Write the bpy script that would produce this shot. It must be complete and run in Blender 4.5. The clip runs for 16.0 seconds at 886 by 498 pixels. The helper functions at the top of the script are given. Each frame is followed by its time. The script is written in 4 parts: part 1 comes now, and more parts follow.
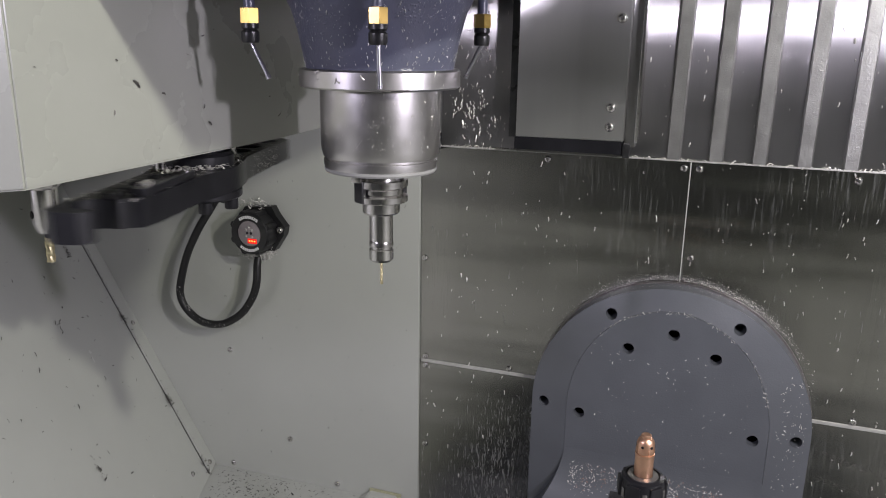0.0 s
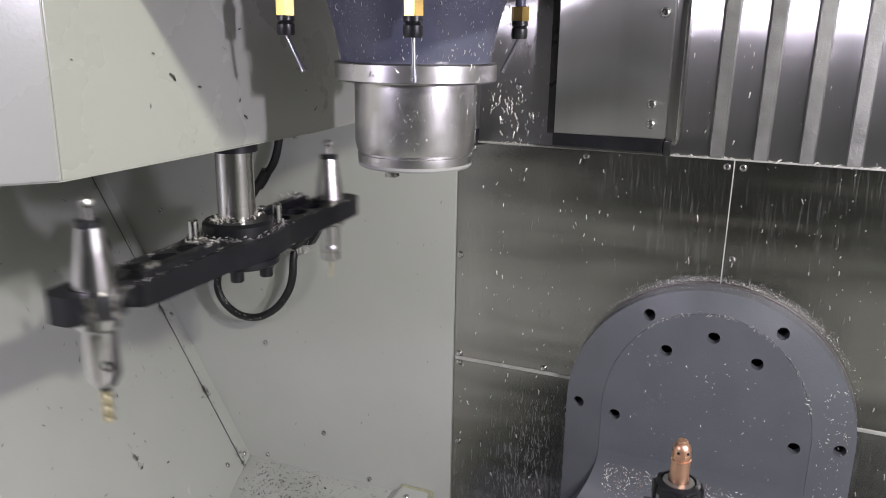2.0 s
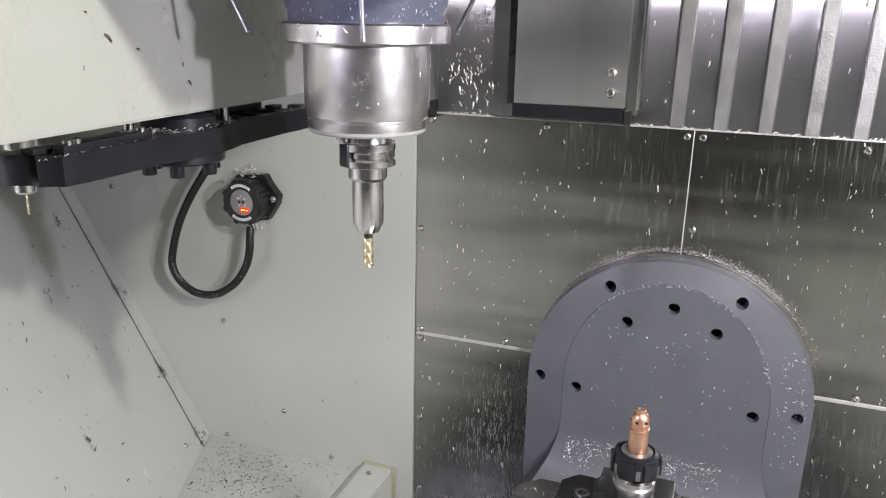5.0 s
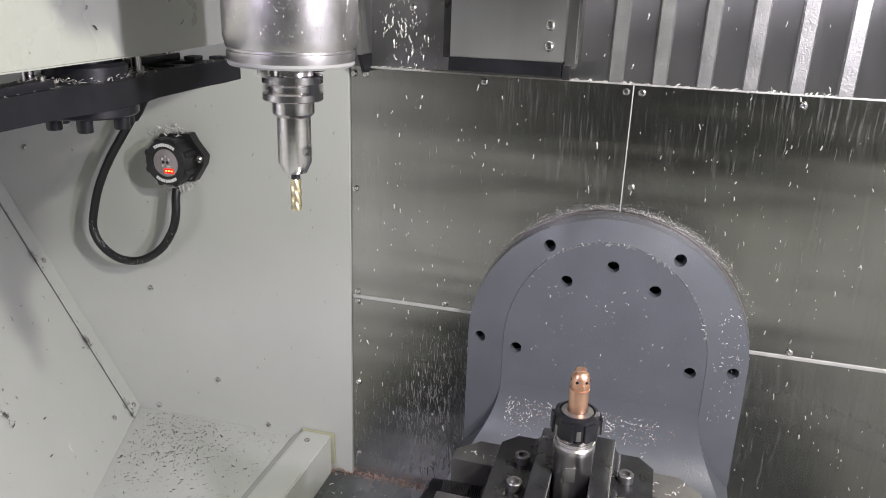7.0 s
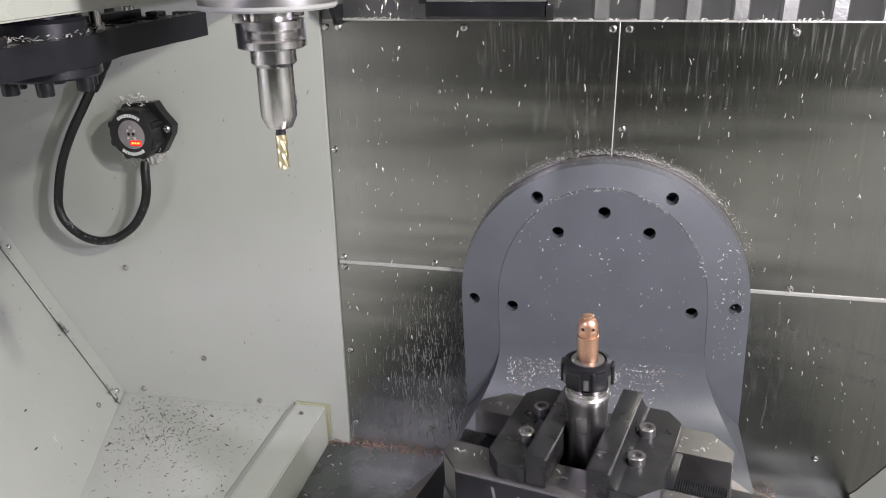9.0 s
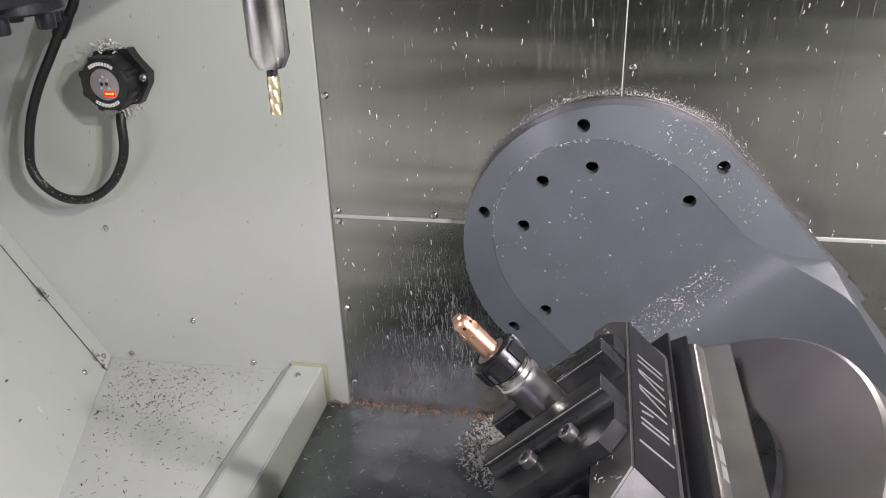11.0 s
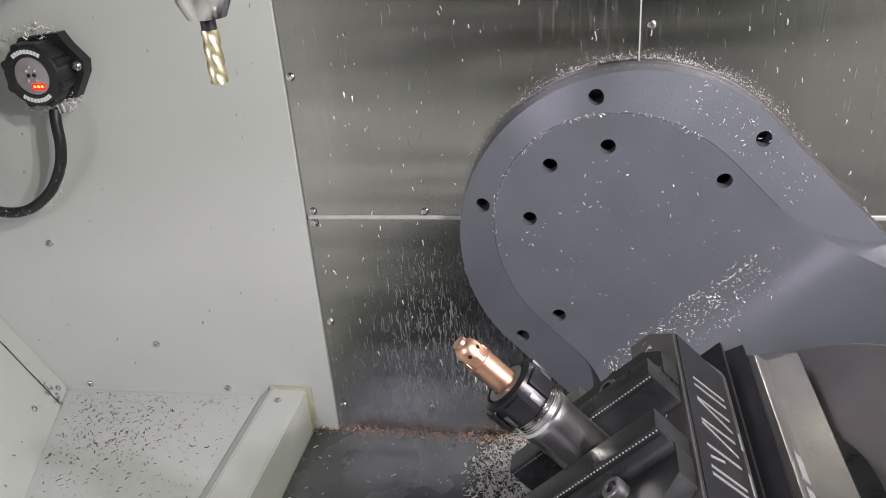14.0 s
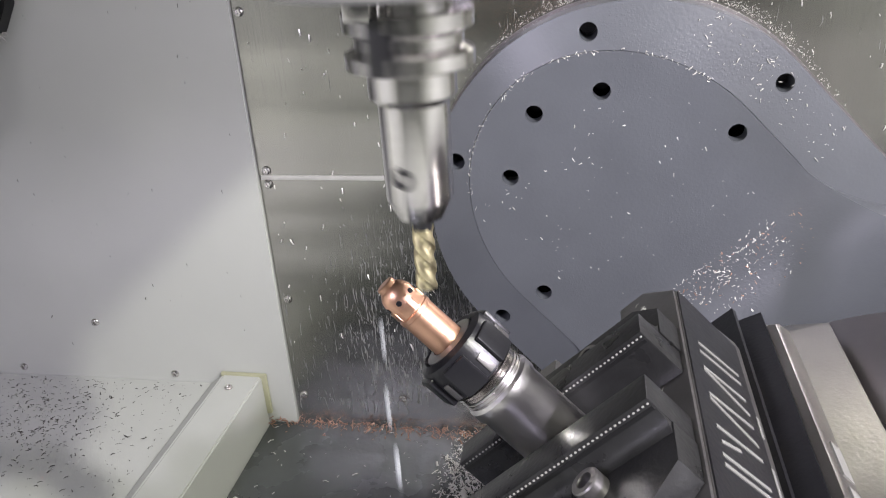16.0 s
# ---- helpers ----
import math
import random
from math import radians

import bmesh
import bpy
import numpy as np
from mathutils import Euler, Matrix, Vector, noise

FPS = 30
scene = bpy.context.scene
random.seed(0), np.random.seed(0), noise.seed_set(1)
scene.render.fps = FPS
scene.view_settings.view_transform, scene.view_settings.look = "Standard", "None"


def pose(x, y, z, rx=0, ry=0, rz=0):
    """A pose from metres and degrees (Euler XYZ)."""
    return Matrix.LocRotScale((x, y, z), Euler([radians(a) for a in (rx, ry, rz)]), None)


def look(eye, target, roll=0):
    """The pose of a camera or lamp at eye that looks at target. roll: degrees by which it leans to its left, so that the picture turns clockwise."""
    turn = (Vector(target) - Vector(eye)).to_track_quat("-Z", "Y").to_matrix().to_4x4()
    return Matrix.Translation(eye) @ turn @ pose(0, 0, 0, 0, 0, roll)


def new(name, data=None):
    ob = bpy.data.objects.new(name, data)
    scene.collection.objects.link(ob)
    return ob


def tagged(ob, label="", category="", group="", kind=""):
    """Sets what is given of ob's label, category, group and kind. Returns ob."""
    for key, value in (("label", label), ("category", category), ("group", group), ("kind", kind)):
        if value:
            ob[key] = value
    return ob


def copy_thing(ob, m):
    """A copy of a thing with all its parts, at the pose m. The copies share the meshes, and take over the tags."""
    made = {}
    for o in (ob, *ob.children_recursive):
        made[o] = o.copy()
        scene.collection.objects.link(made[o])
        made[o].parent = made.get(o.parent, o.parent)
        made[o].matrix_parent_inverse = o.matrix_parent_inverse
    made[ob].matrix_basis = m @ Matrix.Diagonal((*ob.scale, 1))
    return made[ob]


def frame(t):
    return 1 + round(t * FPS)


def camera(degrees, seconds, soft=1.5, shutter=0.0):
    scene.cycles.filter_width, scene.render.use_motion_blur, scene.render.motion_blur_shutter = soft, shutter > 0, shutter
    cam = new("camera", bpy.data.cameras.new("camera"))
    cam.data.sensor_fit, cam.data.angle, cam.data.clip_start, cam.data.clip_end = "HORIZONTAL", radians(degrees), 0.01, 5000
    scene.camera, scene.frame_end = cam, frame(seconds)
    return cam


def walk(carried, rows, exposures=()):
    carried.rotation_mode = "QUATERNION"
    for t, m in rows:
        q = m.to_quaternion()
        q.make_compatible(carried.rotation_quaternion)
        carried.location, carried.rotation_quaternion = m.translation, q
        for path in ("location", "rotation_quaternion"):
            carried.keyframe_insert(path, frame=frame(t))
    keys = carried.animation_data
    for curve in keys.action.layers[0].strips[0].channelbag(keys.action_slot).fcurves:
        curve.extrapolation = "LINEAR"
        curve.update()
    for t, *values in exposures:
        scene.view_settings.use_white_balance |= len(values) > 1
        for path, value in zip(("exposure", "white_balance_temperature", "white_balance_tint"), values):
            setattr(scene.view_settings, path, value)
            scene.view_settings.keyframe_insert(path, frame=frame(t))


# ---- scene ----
cam = camera(59.5, 16.0, 1.0, 0.3)
PATH = [
    (0, (-0.006, -0.023, 1.071), (-0.647, 1.799, 0.552), 0.9),
    (0.5, (-0.009, -0.013, 1.065), (-0.687, 1.797, 0.55), 1.0),
    (1, (-0.007, -0.01, 1.065), (-0.719, 1.787, 0.551), 1.0),
    (1.5, (-0.006, -0.01, 1.068), (-0.736, 1.776, 0.543), 1.0),
    (2, (-0.005, -0.01, 1.069), (-0.737, 1.774, 0.539), 1.0),
    (2.5, (-0.005, -0.011, 1.07), (-0.738, 1.773, 0.539), 1.2),
    (3, (-0.002, -0.01, 1.072), (-0.732, 1.774, 0.537), 1.3),
    (5.3, (0.001, 0.026, 1.042), (-0.618, 1.831, 0.444), 1.3),
    (5.5, (0.001, 0.04, 1.036), (-0.597, 1.848, 0.424), 1.4),
    (6, (0.002, 0.047, 1.037), (-0.543, 1.863, 0.401), 1.7),
    (6.5, (0.003, 0.046, 1.036), (-0.506, 1.867, 0.384), 1.8),
    (7, (-0.003, 0.051, 1.035), (-0.495, 1.872, 0.369), 1.9),
    (7.5, (-0.01, 0.07, 1.022), (-0.497, 1.889, 0.348), 1.7),
    (8, (-0.036, 0.105, 1.015), (-0.517, 1.921, 0.33), 1.0),
    (8.5, (-0.05, 0.091, 1.008), (-0.497, 1.91, 0.309), -0.2),
    (9, (-0.046, 0.084, 1.002), (-0.456, 1.893, 0.256), -1.0),
    (9.2, (-0.045, 0.085, 1.006), (-0.444, 1.89, 0.243), -1.1),
    (11.3, (-0.102, 0.177, 0.953), (-0.46, 1.942, 0.082), -2.3),
    (11.5, (-0.114, 0.201, 0.935), (-0.473, 1.962, 0.059), -2.9),
    (12, (-0.133, 0.251, 0.898), (-0.481, 2.006, 0.004), -3.9),
    (12.5, (-0.135, 0.283, 0.874), (-0.471, 2.031, -0.037), -4.4),
    (13, (-0.121, 0.307, 0.887), (-0.454, 2.058, -0.02), -4.4),
    (13.5, (-0.122, 0.315, 0.898), (-0.463, 2.075, 0.012), -4.4),
    (14, (-0.121, 0.316, 0.896), (-0.472, 2.083, 0.029), -4.4),
    (14.5, (-0.114, 0.324, 0.886), (-0.479, 2.091, 0.024), -4.6),
    (15, (-0.096, 0.36, 0.851), (-0.463, 2.128, -0.009), -4.9),
    (15.5, (-0.094, 0.391, 0.826), (-0.46, 2.16, -0.033), -5.0),
    (16, (-0.1, 0.434, 0.777), (-0.463, 2.208, -0.073), -3.6),
]
walk(cam, [(t, look(eye, target, roll)) for t, eye, target, roll in PATH], [(0.0, -0.37), (0.6, -0.20), (1.5, -0.09), (3.2, -0.05), (5.3, 0.38), (9.0, 0.35), (11.3, 0.47), (14.0, 0.43), (15.0, 0.54), (16.0, 0.71)])


# ---- world, lamps, exposure ----
world = bpy.data.worlds.new("world")
scene.world = world
world.use_nodes = True
world.node_tree.nodes["Background"].inputs[0].default_value = (0.5, 0.53, 0.55, 1)
world.node_tree.nodes["Background"].inputs[1].default_value = 0.3


def lamp(name, eye, target, w, h, watts, color):
    d = bpy.data.lights.new(name, "AREA")
    d.shape, d.size, d.size_y, d.energy, d.color = "RECTANGLE", w, h, watts, color
    ob = new(name, d)
    ob.matrix_world = look(eye, target)
    return ob


lamp("work_lamp_low", (0.76, 0.34, 1.15), (-0.55, 1.1, 0.65), 0.05, 0.05, 12.5, (0.90, 0.83, 1.0))
lamp("work_lamp_high", (0.72, 0.266, 1.54), (-0.35, 1.05, 0.45), 0.05, 0.05, 17.5, (1.0, 0.99, 0.875))
lamp("work_lamp_left", (-0.80, -0.12, 1.20), (-0.55, 1.0, 0.6), 0.06, 0.10, 5.5, (0.86, 0.80, 1.0))

# ---- materials ----


def mat(name, color, rough=0.5, metal=0.0, spots=0.12, scale=30.0, bump=0.0, bscale=200.0, stretch=(1, 1, 1), rvar=0.1, coat=0.0, dark=None, drops=0.0, dscale=260.0):
    m = bpy.data.materials.new(name)
    m.use_nodes = True
    nt = m.node_tree
    b = nt.nodes["Principled BSDF"]
    b.inputs["Metallic"].default_value = metal
    b.inputs["Coat Weight"].default_value = coat
    b.inputs["Coat Roughness"].default_value = 0.15
    tc = nt.nodes.new("ShaderNodeTexCoord")
    mp = nt.nodes.new("ShaderNodeMapping")
    mp.inputs["Scale"].default_value = stretch
    nt.links.new(tc.outputs["Object"], mp.inputs["Vector"])
    n1 = nt.nodes.new("ShaderNodeTexNoise")
    n1.inputs["Scale"].default_value, n1.inputs["Detail"].default_value = scale, 6
    nt.links.new(mp.outputs[0], n1.inputs["Vector"])
    n2 = nt.nodes.new("ShaderNodeTexNoise")
    n2.inputs["Scale"].default_value, n2.inputs["Detail"].default_value = bscale, 3
    nt.links.new(mp.outputs[0], n2.inputs["Vector"])
    n3 = nt.nodes.new("ShaderNodeTexNoise")
    n3.inputs["Scale"].default_value, n3.inputs["Detail"].default_value = scale * 0.13, 4
    nt.links.new(tc.outputs["Object"], n3.inputs["Vector"])
    add = nt.nodes.new("ShaderNodeMath")
    add.operation = "ADD"
    nt.links.new(n1.outputs[0], add.inputs[0])
    nt.links.new(n3.outputs[0], add.inputs[1])
    ramp = nt.nodes.new("ShaderNodeMapRange")
    ramp.inputs["From Min"].default_value, ramp.inputs["From Max"].default_value = 0.7, 1.3
    nt.links.new(add.outputs[0], ramp.inputs["Value"])
    mix = nt.nodes.new("ShaderNodeMix")
    mix.data_type = "RGBA"
    low = dark or tuple(c * (1 - spots) for c in color)
    mix.inputs[6].default_value = (*low, 1)
    mix.inputs[7].default_value = (*color, 1)
    nt.links.new(ramp.outputs[0], mix.inputs[0])
    nt.links.new(mix.outputs[2], b.inputs["Base Color"])
    rr = nt.nodes.new("ShaderNodeMapRange")
    rr.inputs["To Min"].default_value, rr.inputs["To Max"].default_value = max(0.02, rough - rvar), min(1, rough + rvar)
    nt.links.new(n1.outputs[0], rr.inputs["Value"])
    nt.links.new(rr.outputs[0], b.inputs["Roughness"])
    if bump:
        bp = nt.nodes.new("ShaderNodeBump")
        bp.inputs["Strength"].default_value, bp.inputs["Distance"].default_value = bump, 0.002
        nt.links.new(n2.outputs[0], bp.inputs["Height"])
        nt.links.new(bp.outputs[0], b.inputs["Normal"])
    if drops:
        # beads of coolant, in patches
        vo = nt.nodes.new("ShaderNodeTexVoronoi")
        vo.inputs["Scale"].default_value = dscale
        nt.links.new(tc.outputs["Object"], vo.inputs["Vector"])
        bead = nt.nodes.new("ShaderNodeMapRange")
        bead.inputs["From Min"].default_value, bead.inputs["From Max"].default_value = 0.42, 0.05
        nt.links.new(vo.outputs["Distance"], bead.inputs["Value"])
        patch = nt.nodes.new("ShaderNodeTexNoise")
        patch.inputs["Scale"].default_value, patch.inputs["Detail"].default_value = 11.0, 5
        nt.links.new(tc.outputs["Object"], patch.inputs["Vector"])
        pm = nt.nodes.new("ShaderNodeMapRange")
        pm.inputs["From Min"].default_value, pm.inputs["From Max"].default_value = 0.47, 0.60
        nt.links.new(patch.outputs[0], pm.inputs["Value"])
        wet = nt.nodes.new("ShaderNodeMath")
        wet.operation = "MULTIPLY"
        nt.links.new(bead.outputs[0], wet.inputs[0])
        nt.links.new(pm.outputs[0], wet.inputs[1])
        bd = nt.nodes.new("ShaderNodeBump")
        bd.inputs["Strength"].default_value, bd.inputs["Distance"].default_value = drops, 0.0012
        nt.links.new(wet.outputs[0], bd.inputs["Height"])
        if bump:
            nt.links.new(bp.outputs[0], bd.inputs["Normal"])
        nt.links.new(bd.outputs[0], b.inputs["Normal"])
    return m


def glow(name, color, strength):
    m = bpy.data.materials.new(name)
    m.use_nodes = True
    b = m.node_tree.nodes["Principled BSDF"]
    b.inputs["Base Color"].default_value = (*color, 1)
    b.inputs["Emission Color"].default_value = (*color, 1)
    b.inputs["Emission Strength"].default_value = strength
    return m


def steel(name, color, rough, streak, drops=0.0, brush=0.1, spread=-0.9, share=0.62, base=0.40, wave=0.0):
    """Vertically brushed sheet steel, its gloss drawn out sideways, with dried coolant runs."""
    m = mat(name, color, base, 1.0, 0.22, 14, brush, 520, (1, 1, 0.04), 0.03, drops=drops, dscale=480.0)
    nt = m.node_tree
    b = nt.nodes["Principled BSDF"]
    b.inputs["Anisotropic"].default_value = 0.97
    tg = nt.nodes.new("ShaderNodeTangent")
    tg.direction_type, tg.axis = "RADIAL", "Z"
    nt.links.new(tg.outputs[0], b.inputs["Tangent"])
    if wave:
        # slow rolling of the sheet, which breaks reflections into level bands
        wc = nt.nodes.new("ShaderNodeTexCoord")
        wm = nt.nodes.new("ShaderNodeMapping")
        wm.inputs["Scale"].default_value = (0.9, 1.0, 7.0)
        wn = nt.nodes.new("ShaderNodeTexNoise")
        wn.inputs["Scale"].default_value, wn.inputs["Detail"].default_value = 1.0, 2
        wb = nt.nodes.new("ShaderNodeBump")
        wb.inputs["Strength"].default_value, wb.inputs["Distance"].default_value = 1.0, wave
        nt.links.new(wc.outputs["Object"], wm.inputs["Vector"])
        nt.links.new(wm.outputs[0], wn.inputs["Vector"])
        nt.links.new(wn.outputs[0], wb.inputs["Height"])
        fine = b.inputs["Normal"].links[0].from_node
        nt.links.new(wb.outputs[0], fine.inputs["Normal"])
    # the sharp sheen of the grain, narrow up and down and wide sideways
    gl = nt.nodes.new("ShaderNodeBsdfAnisotropic")
    gl.distribution = "BECKMANN"
    gl.inputs["Roughness"].default_value = rough
    gl.inputs["Anisotropy"].default_value = spread
    nt.links.new(tg.outputs[0], gl.inputs["Tangent"])
    nt.links.new(b.inputs["Base Color"].links[0].from_socket, gl.inputs["Color"])
    nt.links.new(b.inputs["Normal"].links[0].from_socket, gl.inputs["Normal"])
    sheen = nt.nodes.new("ShaderNodeMixShader")
    sheen.inputs[0].default_value = share
    nt.links.new(b.outputs[0], sheen.inputs[1])
    nt.links.new(gl.outputs[0], sheen.inputs[2])
    tc = nt.nodes.new("ShaderNodeTexCoord")
    masks = []
    for sc, lo, hi, st in ((1.0, 0.56, 0.66, (480, 1, 20)), (1.0, 0.44, 0.62, (3.5, 1, 4.5))):
        mp = nt.nodes.new("ShaderNodeMapping")
        mp.inputs["Scale"].default_value = st
        nz = nt.nodes.new("ShaderNodeTexNoise")
        nz.inputs["Scale"].default_value, nz.inputs["Detail"].default_value = sc, 4
        mr = nt.nodes.new("ShaderNodeMapRange")
        mr.inputs["From Min"].default_value, mr.inputs["From Max"].default_value = lo, hi
        nt.links.new(tc.outputs["Object"], mp.inputs["Vector"])
        nt.links.new(mp.outputs[0], nz.inputs["Vector"])
        nt.links.new(nz.outputs[0], mr.inputs["Value"])
        masks.append(mr.outputs[0])
    mu = nt.nodes.new("ShaderNodeMath")
    mu.operation = "MULTIPLY"
    nt.links.new(masks[0], mu.inputs[0])
    nt.links.new(masks[1], mu.inputs[1])
    am = nt.nodes.new("ShaderNodeMath")
    am.operation = "MULTIPLY"
    am.inputs[1].default_value = streak
    nt.links.new(mu.outputs[0], am.inputs[0])
    film = nt.nodes.new("ShaderNodeBsdfPrincipled")
    film.inputs["Base Color"].default_value = (0.62, 0.63, 0.62, 1)
    film.inputs["Roughness"].default_value = 0.45
    mx = nt.nodes.new("ShaderNodeMixShader")
    out = nt.nodes["Material Output"]
    nt.links.new(am.outputs[0], mx.inputs[0])
    nt.links.new(sheen.outputs[0], mx.inputs[1])
    nt.links.new(film.outputs[0], mx.inputs[2])
    nt.links.new(mx.outputs[0], out.inputs["Surface"])
    return m


M_WHITE = mat("grey_white_paint", (0.503, 0.517, 0.482), 0.25, 0, 0.05, 9, 0.05, 260, rvar=0.06)
M_HOUSE = mat("housing_paint", (0.37, 0.38, 0.335), 0.28, 0, 0.04, 9, 0.05, 260, rvar=0.06)
M_STEEL = steel("brushed_steel", (0.42, 0.415, 0.388), 0.26, 0.10, 0.0, 0.06, -0.45, 0.90, 0.28, 0.008)
M_STEEL2 = steel("brushed_steel_cover", (0.47, 0.465, 0.465), 0.36, 0.04, 0.05, 0.05, -0.88, 0.7, 0.32)
# lighter copy of the cover steel, for the band of lamp glow
M_COVER = steel("brightened_box_cover", (0.62, 0.615, 0.615), 0.40, 0.04, 0.04, 0.05, -0.9, 0.7, 0.36)
M_RIDGE = mat("dull_ridge_steel", (0.36, 0.36, 0.35), 0.38, 0.75, 0.2, 40, 0.2, 300, rvar=0.1, drops=0.2, dscale=420.0)
M_RUN = mat("dried_coolant", (0.30, 0.30, 0.29), 0.42, 0.3, 0.35, 120)
M_SLATE = mat("slate_paint", (0.118, 0.125, 0.142), 0.35, 0, 0.16, 14, 0.14, 260, rvar=0.08, drops=0.12, dscale=300.0)
M_HEAD = mat("head_casting_paint", (0.085, 0.09, 0.13), 0.32, 0, 0.15, 20, 0.35, 120, rvar=0.08, drops=0.6, dscale=300.0)
M_BLACK = mat("black_oxide", (0.018, 0.018, 0.022), 0.33, 0.3, 0.3, 40, 0.10, 300, rvar=0.1)
M_BLACKSTEEL = mat("worn_black_steel", (0.060, 0.060, 0.063), 0.30, 0.6, 0.55, 35, 0.12, 300, rvar=0.12)
M_TOOL = mat("ground_tool_steel", (0.74, 0.72, 0.71), 0.17, 1.0, 0.15, 40, 0.06, 500, (1, 1, 8), 0.08)
M_NOSE = mat("turned_spindle_steel", (0.70, 0.68, 0.68), 0.30, 1.0, 0.08, 60, 0.0, 400, (1, 1, 1), 0.05)
M_BASE = mat("grey_base_steel", (0.33, 0.315, 0.305), 0.34, 0.9, 0.25, 25, 0.10, 300, rvar=0.1)
M_VISE = mat("grey_vise_steel", (0.30, 0.29, 0.288), 0.36, 0.85, 0.3, 25, 0.10, 300, rvar=0.1)
M_TABLE = mat("table_steel", (0.44, 0.41, 0.41), 0.36, 1.0, 0.25, 12, 0.10, 200, rvar=0.1)
M_COPPER = mat("copper", (0.88, 0.53, 0.37), 0.40, 1.0, 0.25, 60, 0.08, 400, rvar=0.1)
M_GOLD = mat("titanium_nitride", (0.88, 0.78, 0.50), 0.38, 1.0, 0.15, 80, 0.0, 100)
M_BRASS = mat("brass", (0.72, 0.50, 0.16), 0.30, 1.0, 0.2, 60, 0.05, 300)
M_RUBBER = mat("black_rubber", (0.012, 0.012, 0.013), 0.45, 0, 0.3, 60, 0.15, 500)
M_PLASTIC = mat("black_plastic", (0.015, 0.015, 0.016), 0.35, 0, 0.3, 60, 0.1, 400)
M_FLOOR = mat("wet_dark_sheet", (0.125, 0.135, 0.135), 0.26, 0.4, 0.45, 10, 0.15, 120, rvar=0.14)
M_CHIP = mat("aluminium_chips", (0.80, 0.78, 0.75), 0.38, 0.40, 0.2, 100)
M_CHIPD = mat("dull_chips", (0.16, 0.15, 0.14), 0.45, 0.7, 0.4, 100)
M_CHIPC = mat("copper_chips", (0.55, 0.33, 0.24), 0.40, 0.9, 0.4, 100)
# smoked lens, its colour raised to hold the red light's glow
M_LENS = mat("smoked_lens_with_glow", (0.30, 0.27, 0.28), 0.15, 0, 0.2, 60)
M_MARK = mat("engraved_marks", (0.24, 0.237, 0.23), 0.45, 0.2, 0.1, 60)
M_MARKW = mat("white_print", (0.75, 0.75, 0.75), 0.5, 0, 0.05, 60)
M_SEAL = mat("pale_sealant", (0.45, 0.45, 0.30), 0.5, 0, 0.2, 60)
M_RIM = mat("pale_rim", (0.30, 0.30, 0.29), 0.4, 0, 0.1, 60)
M_TUBE = mat("nozzle_tube", (0.30, 0.30, 0.32), 0.30, 0.9, 0.1, 60)
M_EDGE = mat("bright_sheet_edge", (0.60, 0.595, 0.57), 0.4, 0.3, 0.3, 40)
# emission standing in for the red halo round the orange lights
M_LEDHALO = glow("red_led_halo", (1.0, 0.012, 0.006), 1.1)
M_LEDCORE = glow("orange_led", (1.0, 0.16, 0.03), 5.0)
M_GREY = mat("closing_wall_paint", (0.32, 0.33, 0.33), 0.5, 0, 0.08, 6, 0.05, 200)
M_DARKWALL = mat("dark_door", (0.10, 0.105, 0.105), 0.4, 0, 0.1, 6, 0.05, 200)
M_DROP = mat("coolant", (0.55, 0.57, 0.59), 0.15, 0, 0.03, 60)

# ---- mesh helpers ----


def finish(name, bm, material, parent=None, label="", smooth=True, at=None):
    bmesh.ops.recalc_face_normals(bm, faces=bm.faces)
    me = bpy.data.meshes.new(name)
    if smooth:
        for f in bm.faces:
            f.smooth = True
        for e in bm.edges:
            if len(e.link_faces) == 2 and e.calc_face_angle(3) > 0.6:
                e.smooth = False
    bm.to_mesh(me)
    bm.free()
    me.materials.append(material)
    ob = new(name, me)
    if parent is not None:
        ob.parent = parent
    if at is not None:
        ob.matrix_basis = at
    if label:
        ob["label"] = label
    return ob


def part(name, bm, material, parent, label="", at=None):
    return finish(name, bm, material, parent, label, at=at)


def empty(name, m=None):
    ob = new(name)
    ob.empty_display_size = 0.02
    if m is not None:
        ob.matrix_basis = m
    return ob


def box(x0, x1, y0, y1, z0, z1, bevel=0.0, bm=None):
    own = bm is None
    bm = bm or bmesh.new()
    g = bmesh.ops.create_cube(bm, size=1.0)["verts"]
    for v in g:
        v.co = Vector((x0 + (v.co.x + 0.5) * (x1 - x0), y0 + (v.co.y + 0.5) * (y1 - y0), z0 + (v.co.z + 0.5) * (z1 - z0)))
    if bevel:
        es = list({e for v in g for e in v.link_edges})
        bmesh.ops.bevel(bm, geom=es, offset=bevel, segments=2, affect="EDGES", profile=0.6)
    return bm


def lathe(profile, n=48, bm=None):
    """Turns (radius, z) points about z; the ends on the axis are closed."""
    bm = bm or bmesh.new()
    rings = []
    for r, z in profile:
        if r < 1e-6:
            rings.append([bm.verts.new((0, 0, z))])
        else:
            rings.append([bm.verts.new((r * math.cos(2 * math.pi * i / n), r * math.sin(2 * math.pi * i / n), z)) for i in range(n)])
    for a, b in zip(rings, rings[1:]):
        for i in range(n):
            j = (i + 1) % n
            if len(a) == 1 and len(b) > 1:
                bm.faces.new((a[0], b[i], b[j]))
            elif len(b) == 1 and len(a) > 1:
                bm.faces.new((a[j], a[i], b[0]))
            elif len(a) > 1:
                bm.faces.new((a[i], a[j], b[j], b[i]))
    for ring in (rings[0], rings[-1]):
        if len(ring) > 1:
            bm.faces.new(ring)
    return bm


